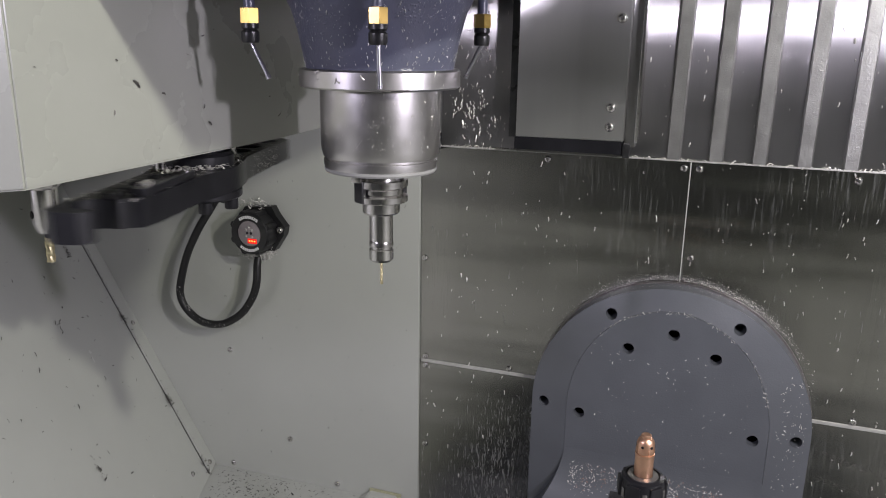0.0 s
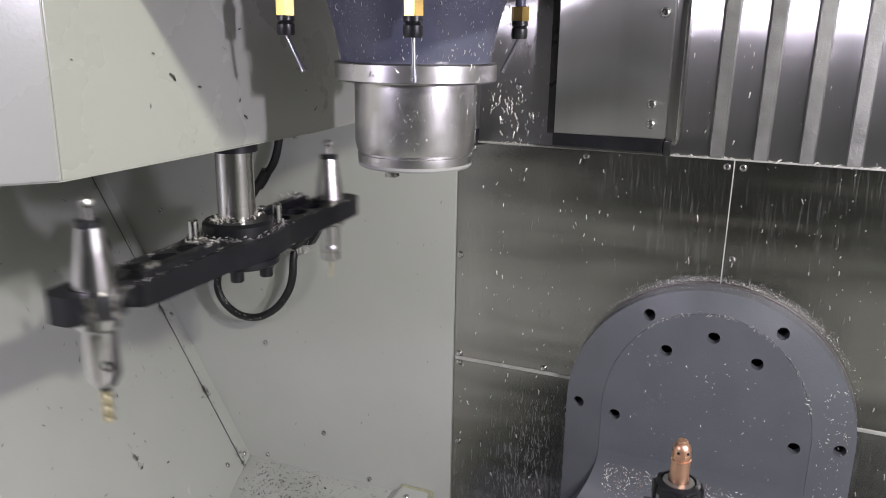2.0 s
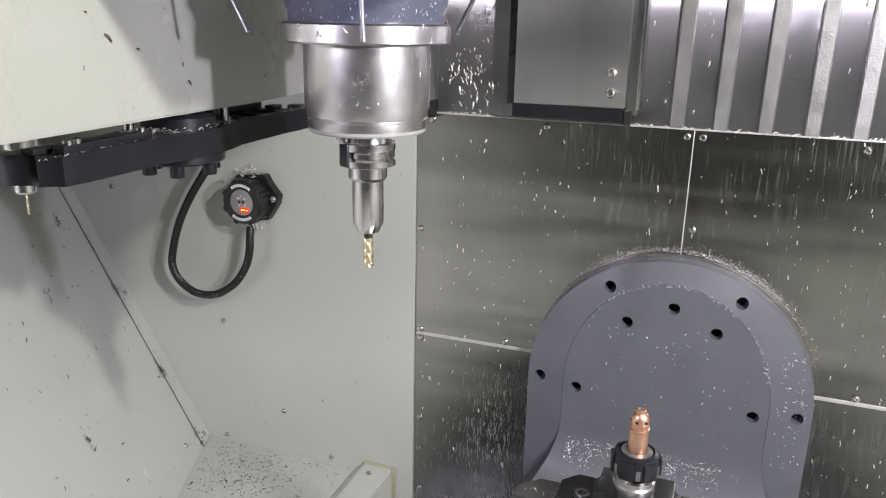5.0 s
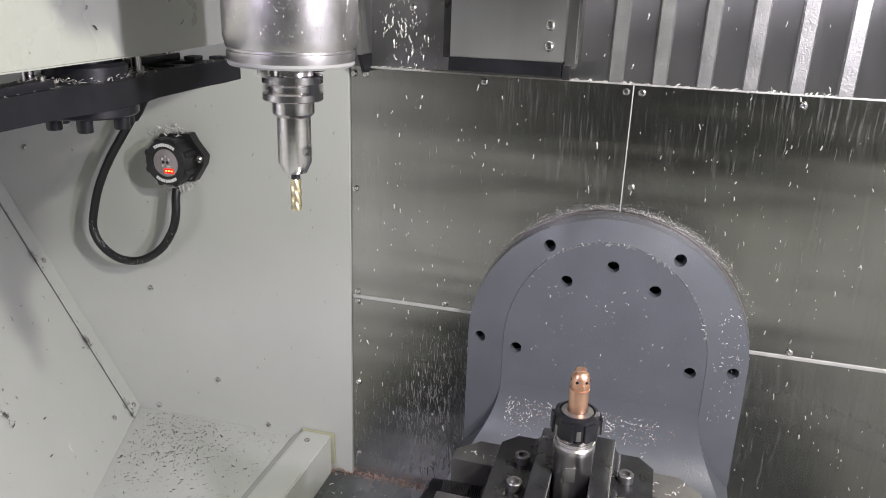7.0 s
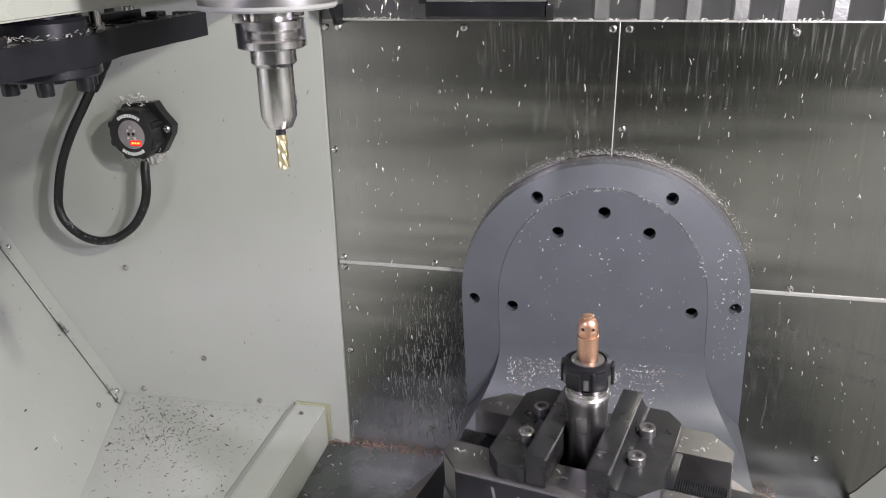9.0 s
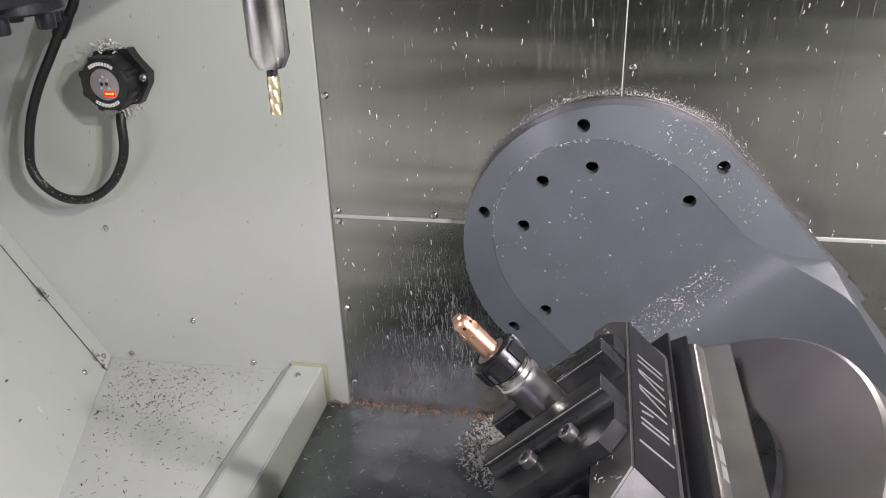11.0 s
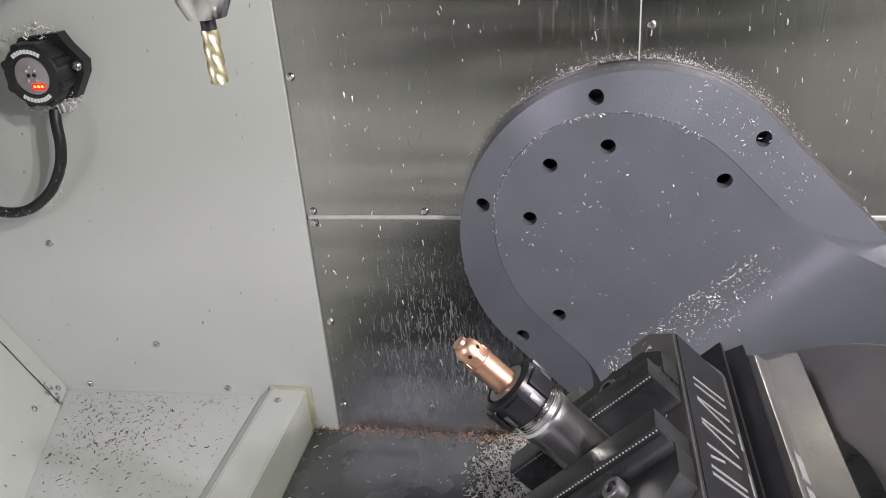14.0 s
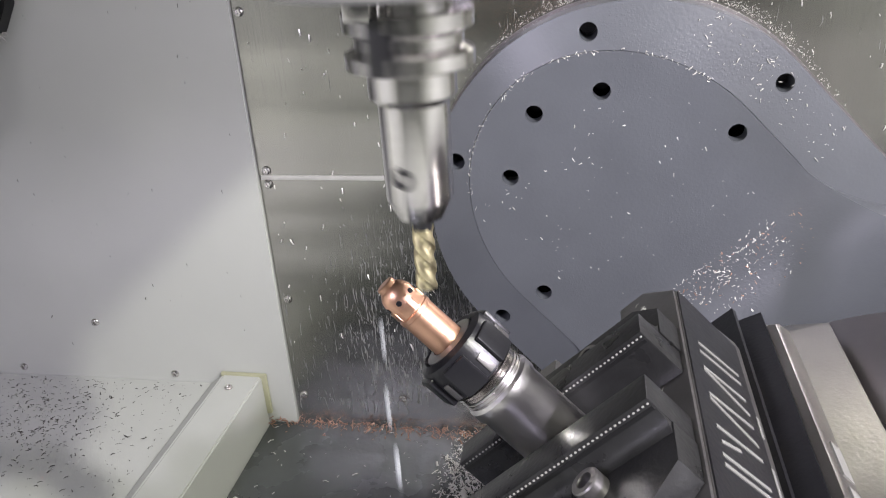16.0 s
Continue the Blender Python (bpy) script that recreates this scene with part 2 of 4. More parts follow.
def plate(outline, holes, z0, z1, n=28, bevel=0.0):
    """A plate in x and y with round holes (x, y, r) through it, from z0 to z1."""
    bm = bmesh.new()
    loops = [outline] + [[(x + r * math.cos(2 * math.pi * i / n), y + r * math.sin(2 * math.pi * i / n)) for i in range(n)] for x, y, r in holes]
    edges = []
    for lp in loops:
        vs = [bm.verts.new((x, y, z0)) for x, y in lp]
        edges += [bm.edges.new((vs[i], vs[(i + 1) % len(vs)])) for i in range(len(vs))]
    bmesh.ops.triangle_fill(bm, use_beauty=True, edges=edges, normal=(0, 0, 1))
    ext = bmesh.ops.extrude_face_region(bm, geom=list(bm.faces))
    for v in ext["geom"]:
        if isinstance(v, bmesh.types.BMVert):
            v.co.z = z1
    return bm


def prism(points, y0, y1, axis="y"):
    """A polygon of (x, z) pairs drawn out along y, or of (y, z) pairs along x."""
    bm = bmesh.new()
    put = (lambda a, b, d: (a, d, b)) if axis == "y" else (lambda a, b, d: (d, a, b))
    lo = [bm.verts.new(put(a, b, y0)) for a, b in points]
    hi = [bm.verts.new(put(a, b, y1)) for a, b in points]
    bm.faces.new(lo)
    bm.faces.new(hi[::-1])
    for i in range(len(points)):
        j = (i + 1) % len(points)
        bm.faces.new((lo[i], lo[j], hi[j], hi[i]))
    return bm


def tube(points, r, n=12, bm=None):
    bm = bm or bmesh.new()
    pts = [Vector(p) for p in points]
    rings, up = [], Vector((0.3, 0.2, 0.93))
    for i, p in enumerate(pts):
        d = (pts[min(i + 1, len(pts) - 1)] - pts[max(i - 1, 0)]).normalized()
        a = d.cross(up).normalized()
        b = d.cross(a)
        rr = r(i / (len(pts) - 1)) if callable(r) else r
        rings.append([bm.verts.new(p + rr * (math.cos(2 * math.pi * k / n) * a + math.sin(2 * math.pi * k / n) * b)) for k in range(n)])
    for a, b in zip(rings, rings[1:]):
        for k in range(n):
            bm.faces.new((a[k], a[(k + 1) % n], b[(k + 1) % n], b[k]))
    bm.faces.new(rings[0])
    bm.faces.new(rings[-1])
    return bm


def moved(bm, m):
    bmesh.ops.transform(bm, matrix=m, verts=bm.verts)
    return bm


def smooth_path(ctrl, n=12):
    out, c = [], [Vector(p) for p in ctrl]
    for i in range(len(c) - 1):
        p0, p1, p2, p3 = c[max(i - 1, 0)], c[i], c[i + 1], c[min(i + 2, len(c) - 1)]
        for k in range(n):
            t = k / n
            out.append(0.5 * (2 * p1 + (p2 - p0) * t + (2 * p0 - 5 * p1 + 4 * p2 - p3) * t * t + (3 * p1 - p0 - 3 * p2 + p3) * t ** 3))
    return out + [c[-1]]


def screw_mesh(r=0.0065, h=0.004):
    """A button-head screw with a socket, its axis along -y."""
    bm = lathe([(r, 0), (r, h * 0.35), (r * 0.86, h * 0.75), (r * 0.55, h), (r * 0.42, h), (r * 0.36, h * 0.45), (0, h * 0.45)], 18)
    return moved(bm, pose(0, 0, 0, 90, 0, 0))


def cap_screw(name, r, h, parent, m, material=None, label=""):
    bm = lathe([(r, 0), (r, h * 0.9), (r * 0.92, h), (r * 0.56, h), (r * 0.52, h * 0.5), (0, h * 0.5)], 24)
    return part(name, bm, material or M_BLACKSTEEL, parent, label, m)


# ---- the chamber ----
WALL = 1.395
FLOOR = 0.0


def structure(name, bm, material, label, category="wall"):
    return tagged(finish(name, bm, material), label, category, kind="structure")


screw = None


def wall_screw(x, y, z, r=0.0062, m=None):
    global screw
    if screw is None:
        screw = finish("wall_screw", screw_mesh(), M_TOOL)
        tagged(screw, "small stainless button-head screw in a sheet panel", "screw", "panel screws")
        screw.matrix_basis = m or pose(x, y, z)
        return screw
    s = copy_thing(screw, m or pose(x, y, z))
    return s


# steel back sheets, three panels with narrow joints
structure("wall_back_lower", box(-0.552, 0.80, WALL, WALL + 0.012, -0.06, 0.4180), M_STEEL, "brushed stainless steel back sheet, streaked with coolant")
structure("wall_back_upper_left", box(-0.552, -0.0475, WALL, WALL + 0.012, 0.4248, 0.874), M_STEEL, "brushed stainless steel back sheet with chips stuck on")
structure("wall_back_upper_right", box(-0.0455, 0.80, WALL, WALL + 0.012, 0.4248, 0.874), M_STEEL, "brushed stainless steel back sheet with dried drips")
structure("wall_back_support", box(-0.56, 0.82, WALL + 0.013, WALL + 0.03, -0.1, 1.9), M_BLACKSTEEL, "dark steel backing behind the sheets")
structure("trim_joint", box(-0.549, 0.80, WALL - 0.0025, WALL + 0.004, 0.4182, 0.4245, 0.0008), M_EDGE, "narrow bright sheet edge along the wall joint", "trim")
structure("trim_upright_joint", box(-0.0478, -0.0458, WALL - 0.002, WALL + 0.004, 0.427, 0.872, 0.0006), M_EDGE, "pale upright joint between two steel sheets", "trim")
structure("trim_sill", box(-0.549, 0.80, WALL - 0.002, WALL + 0.0035, 0.8725, 0.8755, 0.0006), M_EDGE, "narrow bright sheet edge under the upper cover", "trim")
structure("wall_back_top", box(-0.552, 0.80, WALL + 0.004, WALL + 0.012, 0.876, 1.9), M_STEEL2, "brushed steel upper back sheet", "wall")

# ridged way cover
ridge_bm = bmesh.new()
for i in range(9):
    x = -0.060 + 0.0705 * i
    vs = []
    prof = [(x - 0.013, 0.0045), (x - 0.010, -0.003), (x + 0.010, -0.003), (x + 0.013, 0.0045)]
    for z in (0.876, 1.9):
        vs.append([ridge_bm.verts.new((px - 0.018 + 0.012 * (z - 0.876), WALL + py, z)) for px, py in prof])
    for k in range(4):
        ridge_bm.faces.new((vs[0][k], vs[0][(k + 1) % 4], vs[1][(k + 1) % 4], vs[1][k]))
    ridge_bm.faces.new(vs[0][::-1])
    ridge_bm.faces.new(vs[1])
structure("trim_ridges", ridge_bm, M_RIDGE, "upright pressed ridges of the steel way cover", "trim")

# white back panel, its lower end on the ledge
structure("wall_panel_white", box(-1.9, -0.5535, WALL - 0.006, WALL + 0.012, 0.0, 1.9), M_WHITE, "grey-white painted sheet panel beside the steel wall")
# sloping side sheet and the ledge
# the slope's foot runs inwards as it leaves the back panel
FOOT = Vector((-1.083, 1.3885, 0.066))
ALONG = Vector((0.363, -0.932, 0.0))
UP = Vector((-0.505, 0.0, 0.863))
FACE = UP.cross(ALONG).normalized()
FACE = FACE if FACE.z > 0 else -FACE


def on_slope(u, v, lift=0.0):
    """A point u metres along the foot and v metres up the slope."""
    return FOOT + ALONG * u + UP * v + FACE * lift


def sheet(corners, depth):
    bm = bmesh.new()
    top = [bm.verts.new(p) for p in corners]
    low = [bm.verts.new(p - FACE * depth) for p in corners]
    bm.faces.new(top)
    bm.faces.new(low[::-1])
    for i in range(4):
        j = (i + 1) % 4
        bm.faces.new((top[i], top[j], low[j], low[i]))
    return bm


bend = on_slope(0.85, 0)
structure("chute_slope", sheet([on_slope(0, 0), on_slope(0.85, 0), on_slope(0.85, 1.6), on_slope(0, 1.6)], 0.012), M_WHITE, "steep grey-white painted chip slope with chips sticking to it", "slope")
structure("chute_slope_front", sheet([bend, Vector((bend.x, -0.9, bend.z)), Vector((bend.x, -0.9, bend.z)) + UP * 1.6, bend + UP * 1.6], 0.012), M_WHITE, "grey-white painted front run of the chip slope", "slope")
structure("trim_slope_lip", sheet([on_slope(0.0015, 0.004, 0.0035), on_slope(0.050, 0.004, 0.0035), on_slope(0.050, 1.6, 0.0035), on_slope(0.0015, 1.6, 0.0035)], 0.0030), M_WHITE, "folded lip where the slope meets the back panel", "trim")
# dark strip standing for the shadow line at the lip's step
structure("trim_slope_shadow", sheet([on_slope(0.0502, 0.004, 0.0008), on_slope(0.0530, 0.004, 0.0008), on_slope(0.0530, 1.6, 0.0008), on_slope(0.0502, 1.6, 0.0008)], 0.0006), M_BLACKSTEEL, "dark strip for the shadow line along the folded lip", "trim")
structure("ledge", prism([(-1.090, 0.064), (-0.6905, 0.070), (-0.6905, 0.05), (-1.090, 0.045)], -0.9, WALL - 0.0065), M_WHITE, "grey-white painted ledge scattered with fine chips", "ledge")
rail_bm = prism([(-0.690, -0.05), (-0.690, 0.071), (-0.664, 0.0905), (-0.600, 0.0905), (-0.600, -0.05)], -0.9, WALL - 0.0085)
bmesh.ops.bevel(rail_bm, geom=[e for e in rail_bm.edges], offset=0.0025, segments=2, affect="EDGES")
structure("ledge_rail", rail_bm, M_WHITE, "raised painted box rail along the ledge", "rail")
structure("trim_sealant", box(-0.668, -0.592, WALL - 0.0125, WALL - 0.0065, 0.02, 0.0945, 0.002), M_SEAL, "yellowed sealant bead round the rail's end", "trim")
structure("floor", box(-0.598, 0.4298, -0.9, WALL + 0.03, -0.06, 0.0), M_FLOOR, "dark wet steel floor cover with loose chips", "floor")
structure("floor_apron", prism([(-0.9, 0.22), (0.30, 0.012), (0.30, 0.002), (-0.9, 0.002)], -0.598, 0.4295, "x"), M_WHITE, "grey painted apron sloping to the door", "floor")
# unseen slope, added to brighten the steel wall by reflection
structure("added_slope_right", prism([(0.43, -0.05), (0.43, 0.02), (0.44, 0.03), (0.8195, 0.60), (0.8195, -0.05)], -0.9, WALL - 0.002), M_WHITE, "unseen grey-white slope added to reflect in the steel wall", "slope")
# closing walls, behind and above the camera
structure("wall_right", box(0.82, 0.86, -0.9, WALL + 0.03, -0.06, 1.95), M_WHITE, "plain painted side wall")
structure("wall_front", box(-2.0, 0.86, -0.94, -0.9, -0.06, 1.95), M_DARKWALL, "plain dark door wall")
structure("wall_left", box(-2.04, -2.0, -0.94, WALL + 0.03, -0.06, 1.95), M_GREY, "plain painted side wall")
structure("ceiling", box(-2.04, 0.86, -0.94, WALL + 0.03, 1.95, 1.98), M_GREY, "plain painted machine roof", "ceiling")

for x, z in ((-0.032, 0.699), (-0.058, 0.861), (-0.032, 0.861), (-0.359, 0.431), (-0.543, 0.645), (-0.540, 0.431), (-0.540, 0.411), (-0.539, 0.227), (0.268, 0.431), (-0.301, 0.862), (-0.538, 0.053), (-0.375, 0.057), (0.218, 0.858), (-0.545, 0.862), (-0.552 + 0.03, 0.862), (0.36, 0.09), (0.52, 0.431)):
    wall_screw(x, WALL, z)
wall_screw(-0.436, WALL + 0.004, 0.980)
for x, z in ((-0.870, 0.175), (-1.020, 0.374), (-1.029, 0.081), (-0.751, 0.084), (-0.92, 0.86), (-1.30, 0.66)):
    wall_screw(x, WALL - 0.006, z)
wall_screw(0, 0, 0, m=pose(-0.640, 1.350, 0.0905, -90, 0, 0))
lean = Matrix((ALONG, -FACE, UP)).transposed().to_4x4()
for u, v in ((0.120, 0.045), (0.028, 0.40), (0.028, 0.020)):
    wall_screw(0, 0, 0, m=Matrix.Translation(on_slope(u, v, 0.0005 if u > 0.1 else 0.0036)) @ lean)


def wall_cover():
    th = empty("wall_cover", pose(-0.256, 0.0, 0.0))
    tagged(th, "brushed steel box cover with a black lower lip", "cover")
    part("shell", box(-0.097, 0.094, WALL - 0.047, WALL + 0.003, 0.906, 1.9, 0.002), M_COVER, th)
    part("side_flange", box(0.0945, 0.112, WALL - 0.028, WALL + 0.003, 0.895, 1.9, 0.0015), M_STEEL2, th)
    part("side_gap", box(-0.121, -0.0975, WALL - 0.004, WALL + 0.003, 0.90, 1.9, 0.001), M_BLACKSTEEL, th, "dark gap strip beside the cover")
    part("edge_strip", box(0.1125, 0.118, WALL - 0.040, WALL + 0.003, 0.905, 1.9, 0.001), M_TOOL, th)
    part("lip", prism([(WALL + a, b) for a, b in [(-0.049, 0.906), (-0.049, 0.884), (-0.030, 0.878), (0.003, 0.878), (0.003, 0.905)]], -0.098, 0.0925, "x"), M_BLACK, th, "black plastic wiper lip")
    part("bracket", box(0.094, 0.106, WALL - 0.042, WALL + 0.0, 0.878, 0.902, 0.001), M_BLACKSTEEL, th)
    for x, z in ((0.079, 1.112), (0.070, 0.964), (0.070, 0.931)):
        part("screw", screw_mesh(0.0085, 0.006), M_TOOL, th, at=pose(x, WALL - 0.047, z))


wall_cover()


def panel_strip():
    th = empty("edge_strip", pose(-0.513, WALL, 0.0))
    tagged(th, "narrow upright steel edge strip with a black end", "strip")
    part("strip", box(-0.008, 0.002, -0.05, 0.003, 0.90, 1.9, 0.001), M_STEEL2, th)
    part("end_cap", prism([(-0.05, 0.90), (-0.028, 0.868), (0.003, 0.868), (0.003, 0.8995)], -0.006, 0.001, "x"), M_BLACK, th)


panel_strip()


# ---- tool changer ----
SX, SY = -0.374, 0.800
AX, AY = -0.617, 0.785
ARM_R = math.hypot(SX - AX, SY - AY)
GRIP = math.degrees(math.atan2(SY - AY, SX - AX))
PX, PY = 2 * AX - SX, 2 * AY - SY


def housing():
    th = empty("tool_changer_housing", pose(0, 0, 0))
    tagged(th, "grey-white painted sheet housing of the tool changer", "housing")
    fx, z0 = -0.575, 0.938
    pts = [(fx, 0.487), (fx, 0.905), (fx - 0.02, 1.12), (fx - 0.02, WALL - 0.0065), (-1.9, WALL - 0.0065), (-1.9, 0.43), (fx - 0.22, 0.43)]
    bm = bmesh.new()
    lo = [bm.verts.new((x, y, z0 - 0.024 * (y < 0.46))) for x, y in pts]
    hi = [bm.verts.new((x, y, 1.945)) for x, y in pts]
    bm.faces.new(lo)
    bm.faces.new(hi)
    for i in range(len(pts)):
        j = (i + 1) % len(pts)
        bm.faces.new((lo[i], lo[j], hi[j], hi[i]))
    bmesh.ops.bevel(bm, geom=[e for e in bm.edges], offset=0.002, segments=2, affect="EDGES")
    part("cover", bm, M_HOUSE, th)
    part("shaft_seal", moved(lathe([(0.030, 0), (0.030, 0.010), (0.024, 0.012)], 40), pose(AX, AY, z0 - 0.012)), M_BLACK, th)
    part("pot_rim", moved(lathe([(0.045, 0), (0.045, 0.012), (0.03, 0.012)], 40), pose(PX, PY, z0 - 0.012)), M_BLACK, th)


housing()


def change_arm():
    th = empty("tool_change_arm", pose(AX, AY, 0.9))
    tagged(th, "black twin-ended tool change arm with bored holes and chips", "arm")
    R = ARM_R
    h = 0.015
    # one S-shaped outline, the same at both ends when turned half round
    half = [(0.052, -0.042), (0.075, -0.036), (R - 0.055, -0.033), (R - 0.020, -0.036), (R + 0.030, -0.034), (R + 0.042, -0.020), (R + 0.042, 0.004), (R + 0.033, 0.012)]
    half += [(R + 0.024 * math.cos(a), 0.024 * math.sin(a)) for a in [math.radians(25 - 10 * k) for k in range(24)]]
    half += [(R - 0.030, 0.018), (R - 0.034, 0.030), (R - 0.060, 0.034), (0.075, 0.036), (0.052, 0.042)]
    out = half + [(0.0, 0.050)] + [(-x, -y) for x, y in half] + [(0.0, -0.050)]
    holes = []
    for k in range(3):
        x = R - 0.068 - 0.044 * k
        holes += [(x, -0.004, 0.0180), (-x, 0.004, 0.0180)]
    part("bar", plate(out, holes, -h, h), M_BLACK, th)
    part("hub", lathe([(0.024, h), (0.044, h), (0.044, h + 0.014), (0.040, h + 0.018), (0.0235, h + 0.018)], 40), M_BLACK, th)
    part("shaft", lathe([(0.0235, h), (0.0235, 0.33)], 40), M_TOOL, th, "ground bright steel shaft")
    part("hub_flange", lathe([(0.0, -h - 0.010), (0.050, -h - 0.010), (0.052, -h - 0.008), (0.052, -h)], 40), M_BLACK, th)
    for k in range(6):
        a = math.radians(30 + 60 * k)
        cap_screw("bolt", 0.0085, 0.014, th, pose(0.040 * math.cos(a), 0.040 * math.sin(a), -h - 0.010, 180, 0, 0), M_BLACK)
    for s in (1, -1):
        part("pin", lathe([(0.006, h), (0.006, h + 0.026), (0.0045, h + 0.028), (0, h + 0.028)], 20), M_TOOL, th, "bright steel stop pin", pose(s * 0.062, -s * 0.020, 0))
        part("cover_strip", moved(box(0.085, R - 0.035, 0.0185, 0.0325, h, h + 0.009, 0.001), pose(0, 0, 0, 0, 0, 0 if s > 0 else 180)), M_BLACK, th)
        for xx in (0.095, R - 0.047, R - 0.058):
            part("screw", lathe([(0.005, 0), (0.005, 0.004), (0.003, 0.005), (0, 0.003)], 16), M_TOOL, th, "", pose(s * xx, s * 0.0255, h + 0.009))
        part("finger", moved(box(R - 0.044, R - 0.022, -0.008, 0.008, h, h + 0.006, 0.0015), pose(0, 0, 0, 0, 0, 0 if s > 0 else 180)), M_BLACKSTEEL, th, "worn steel gripper finger")
    return th


arm = change_arm()


def holder(kind):
    """A taper tool holder; its origin lies in the middle of the flange."""
    th = empty("drill_holder" if kind == "drill" else "end_mill_holder")
    part("taper", lathe([(0.0222, 0.0125), (0.0127, 0.077), (0.010, 0.079), (0, 0.079)], 48), M_TOOL, th)
    part("collar", lathe([(0.0128, 0.0765), (0.0128, 0.083), (0.009, 0.084), (0, 0.084)], 32), M_BLACKSTEEL, th)
    part("pull_stud", lathe([(0.0050, 0.084), (0.0042, 0.092), (0.0042, 0.096), (0.0070, 0.0985), (0.0072, 0.1015), (0.0055, 0.1050), (0.002, 0.1062), (0, 0.1062)], 32), M_TOOL, th)
    part("flange", lathe([(0.0, 0.0125), (0.0315, 0.0125), (0.0315, 0.005), (0.0265, 0.002), (0.0265, -0.003), (0.0315, -0.006), (0.0315, -0.0125), (0.030, -0.0135), (0.0, -0.0135)], 64), M_TOOL, th)
    for s in (1, -1):
        part("drive_slot", moved(box(-0.003, 0.003, -0.008, 0.008, -0.0128, 0.0129, 0.0008), pose(0.0295 * s, 0, 0)), M_BLACKSTEEL, th)
    if kind == "drill":
        part("body", lathe([(0.022, -0.013), (0.022, -0.026), (0.0205, -0.028), (0.014, -0.030), (0.014, -0.061), (0.013, -0.062), (0, -0.062)], 48), M_TOOL, th)
        part("collet_nut", lathe([(0.0135, -0.061), (0.0145, -0.064), (0.0145, -0.068), (0.0128, -0.069), (0.0128, -0.071), (0.0145, -0.072), (0.0145, -0.084), (0.0115, -0.087), (0.0025, -0.087)], 32), M_TOOL, th)
        part("drill", fluted(0.0019, -0.086, -0.117, 2, 2.5), M_GOLD, th, "thin gold-coated twist drill")
        tagged(th, "bright steel taper holder with a thin gold-coated drill", "tool holder")
    else:
        part("body", lathe([(0.022, -0.013), (0.022, -0.027), (0.0205, -0.029), (0.0178, -0.031), (0.0178, -0.080), (0.0125, -0.0915), (0.0052, -0.092)], 48), M_TOOL, th)
        part("set_screw", lathe([(0.0055, 0), (0.0055, 0.0012), (0.0032, 0.0012), (0.0030, -0.002), (0, -0.002)], 18), M_BLACKSTEEL, th, "", pose(0.0174, 0, -0.066, 0, 90, 0))
        part("shank", lathe([(0.0050, -0.0915), (0.0050, -0.100), (0, -0.100)], 24), M_BLACKSTEEL, th)
        part("end_mill", fluted(0.0060, -0.099, -0.134, 3, 0.9), M_GOLD, th, "gold-coated spiral end mill")
        tagged(th, "bright steel taper holder with a gold-coated end mill", "tool holder")
    return th


def fluted(r, z0, z1, flutes, turns):
    bm = bmesh.new()
    n, m = 24, 28
    rings = []
    for k in range(m + 1):
        t = k / m
        tw = 2 * math.pi * turns * t
        ring = []
        for i in range(n):
            a = 2 * math.pi * i / n
            c = (a * flutes / (2 * math.pi)) % 1.0
            rr = r * (1.0 if c < 0.35 else 0.82 + 0.18 * abs((c - 0.675) / 0.325) ** 2)
            if k == m and flutes == 2:
                rr *= 0.25
            ring.append(bm.verts.new((rr * math.cos(a + tw), rr * math.sin(a + tw), z0 + (z1 - z0) * t)))
        rings.append(ring)
    for a, b in zip(rings, rings[1:]):
        for i in range(n):
            bm.faces.new((a[i], a[(i + 1) % n], b[(i + 1) % n], b[i]))
    bm.faces.new(rings[0])
    bm.faces.new(rings[-1])
    return bm


drill_tool = holder("drill")
mill_tool = holder("mill")


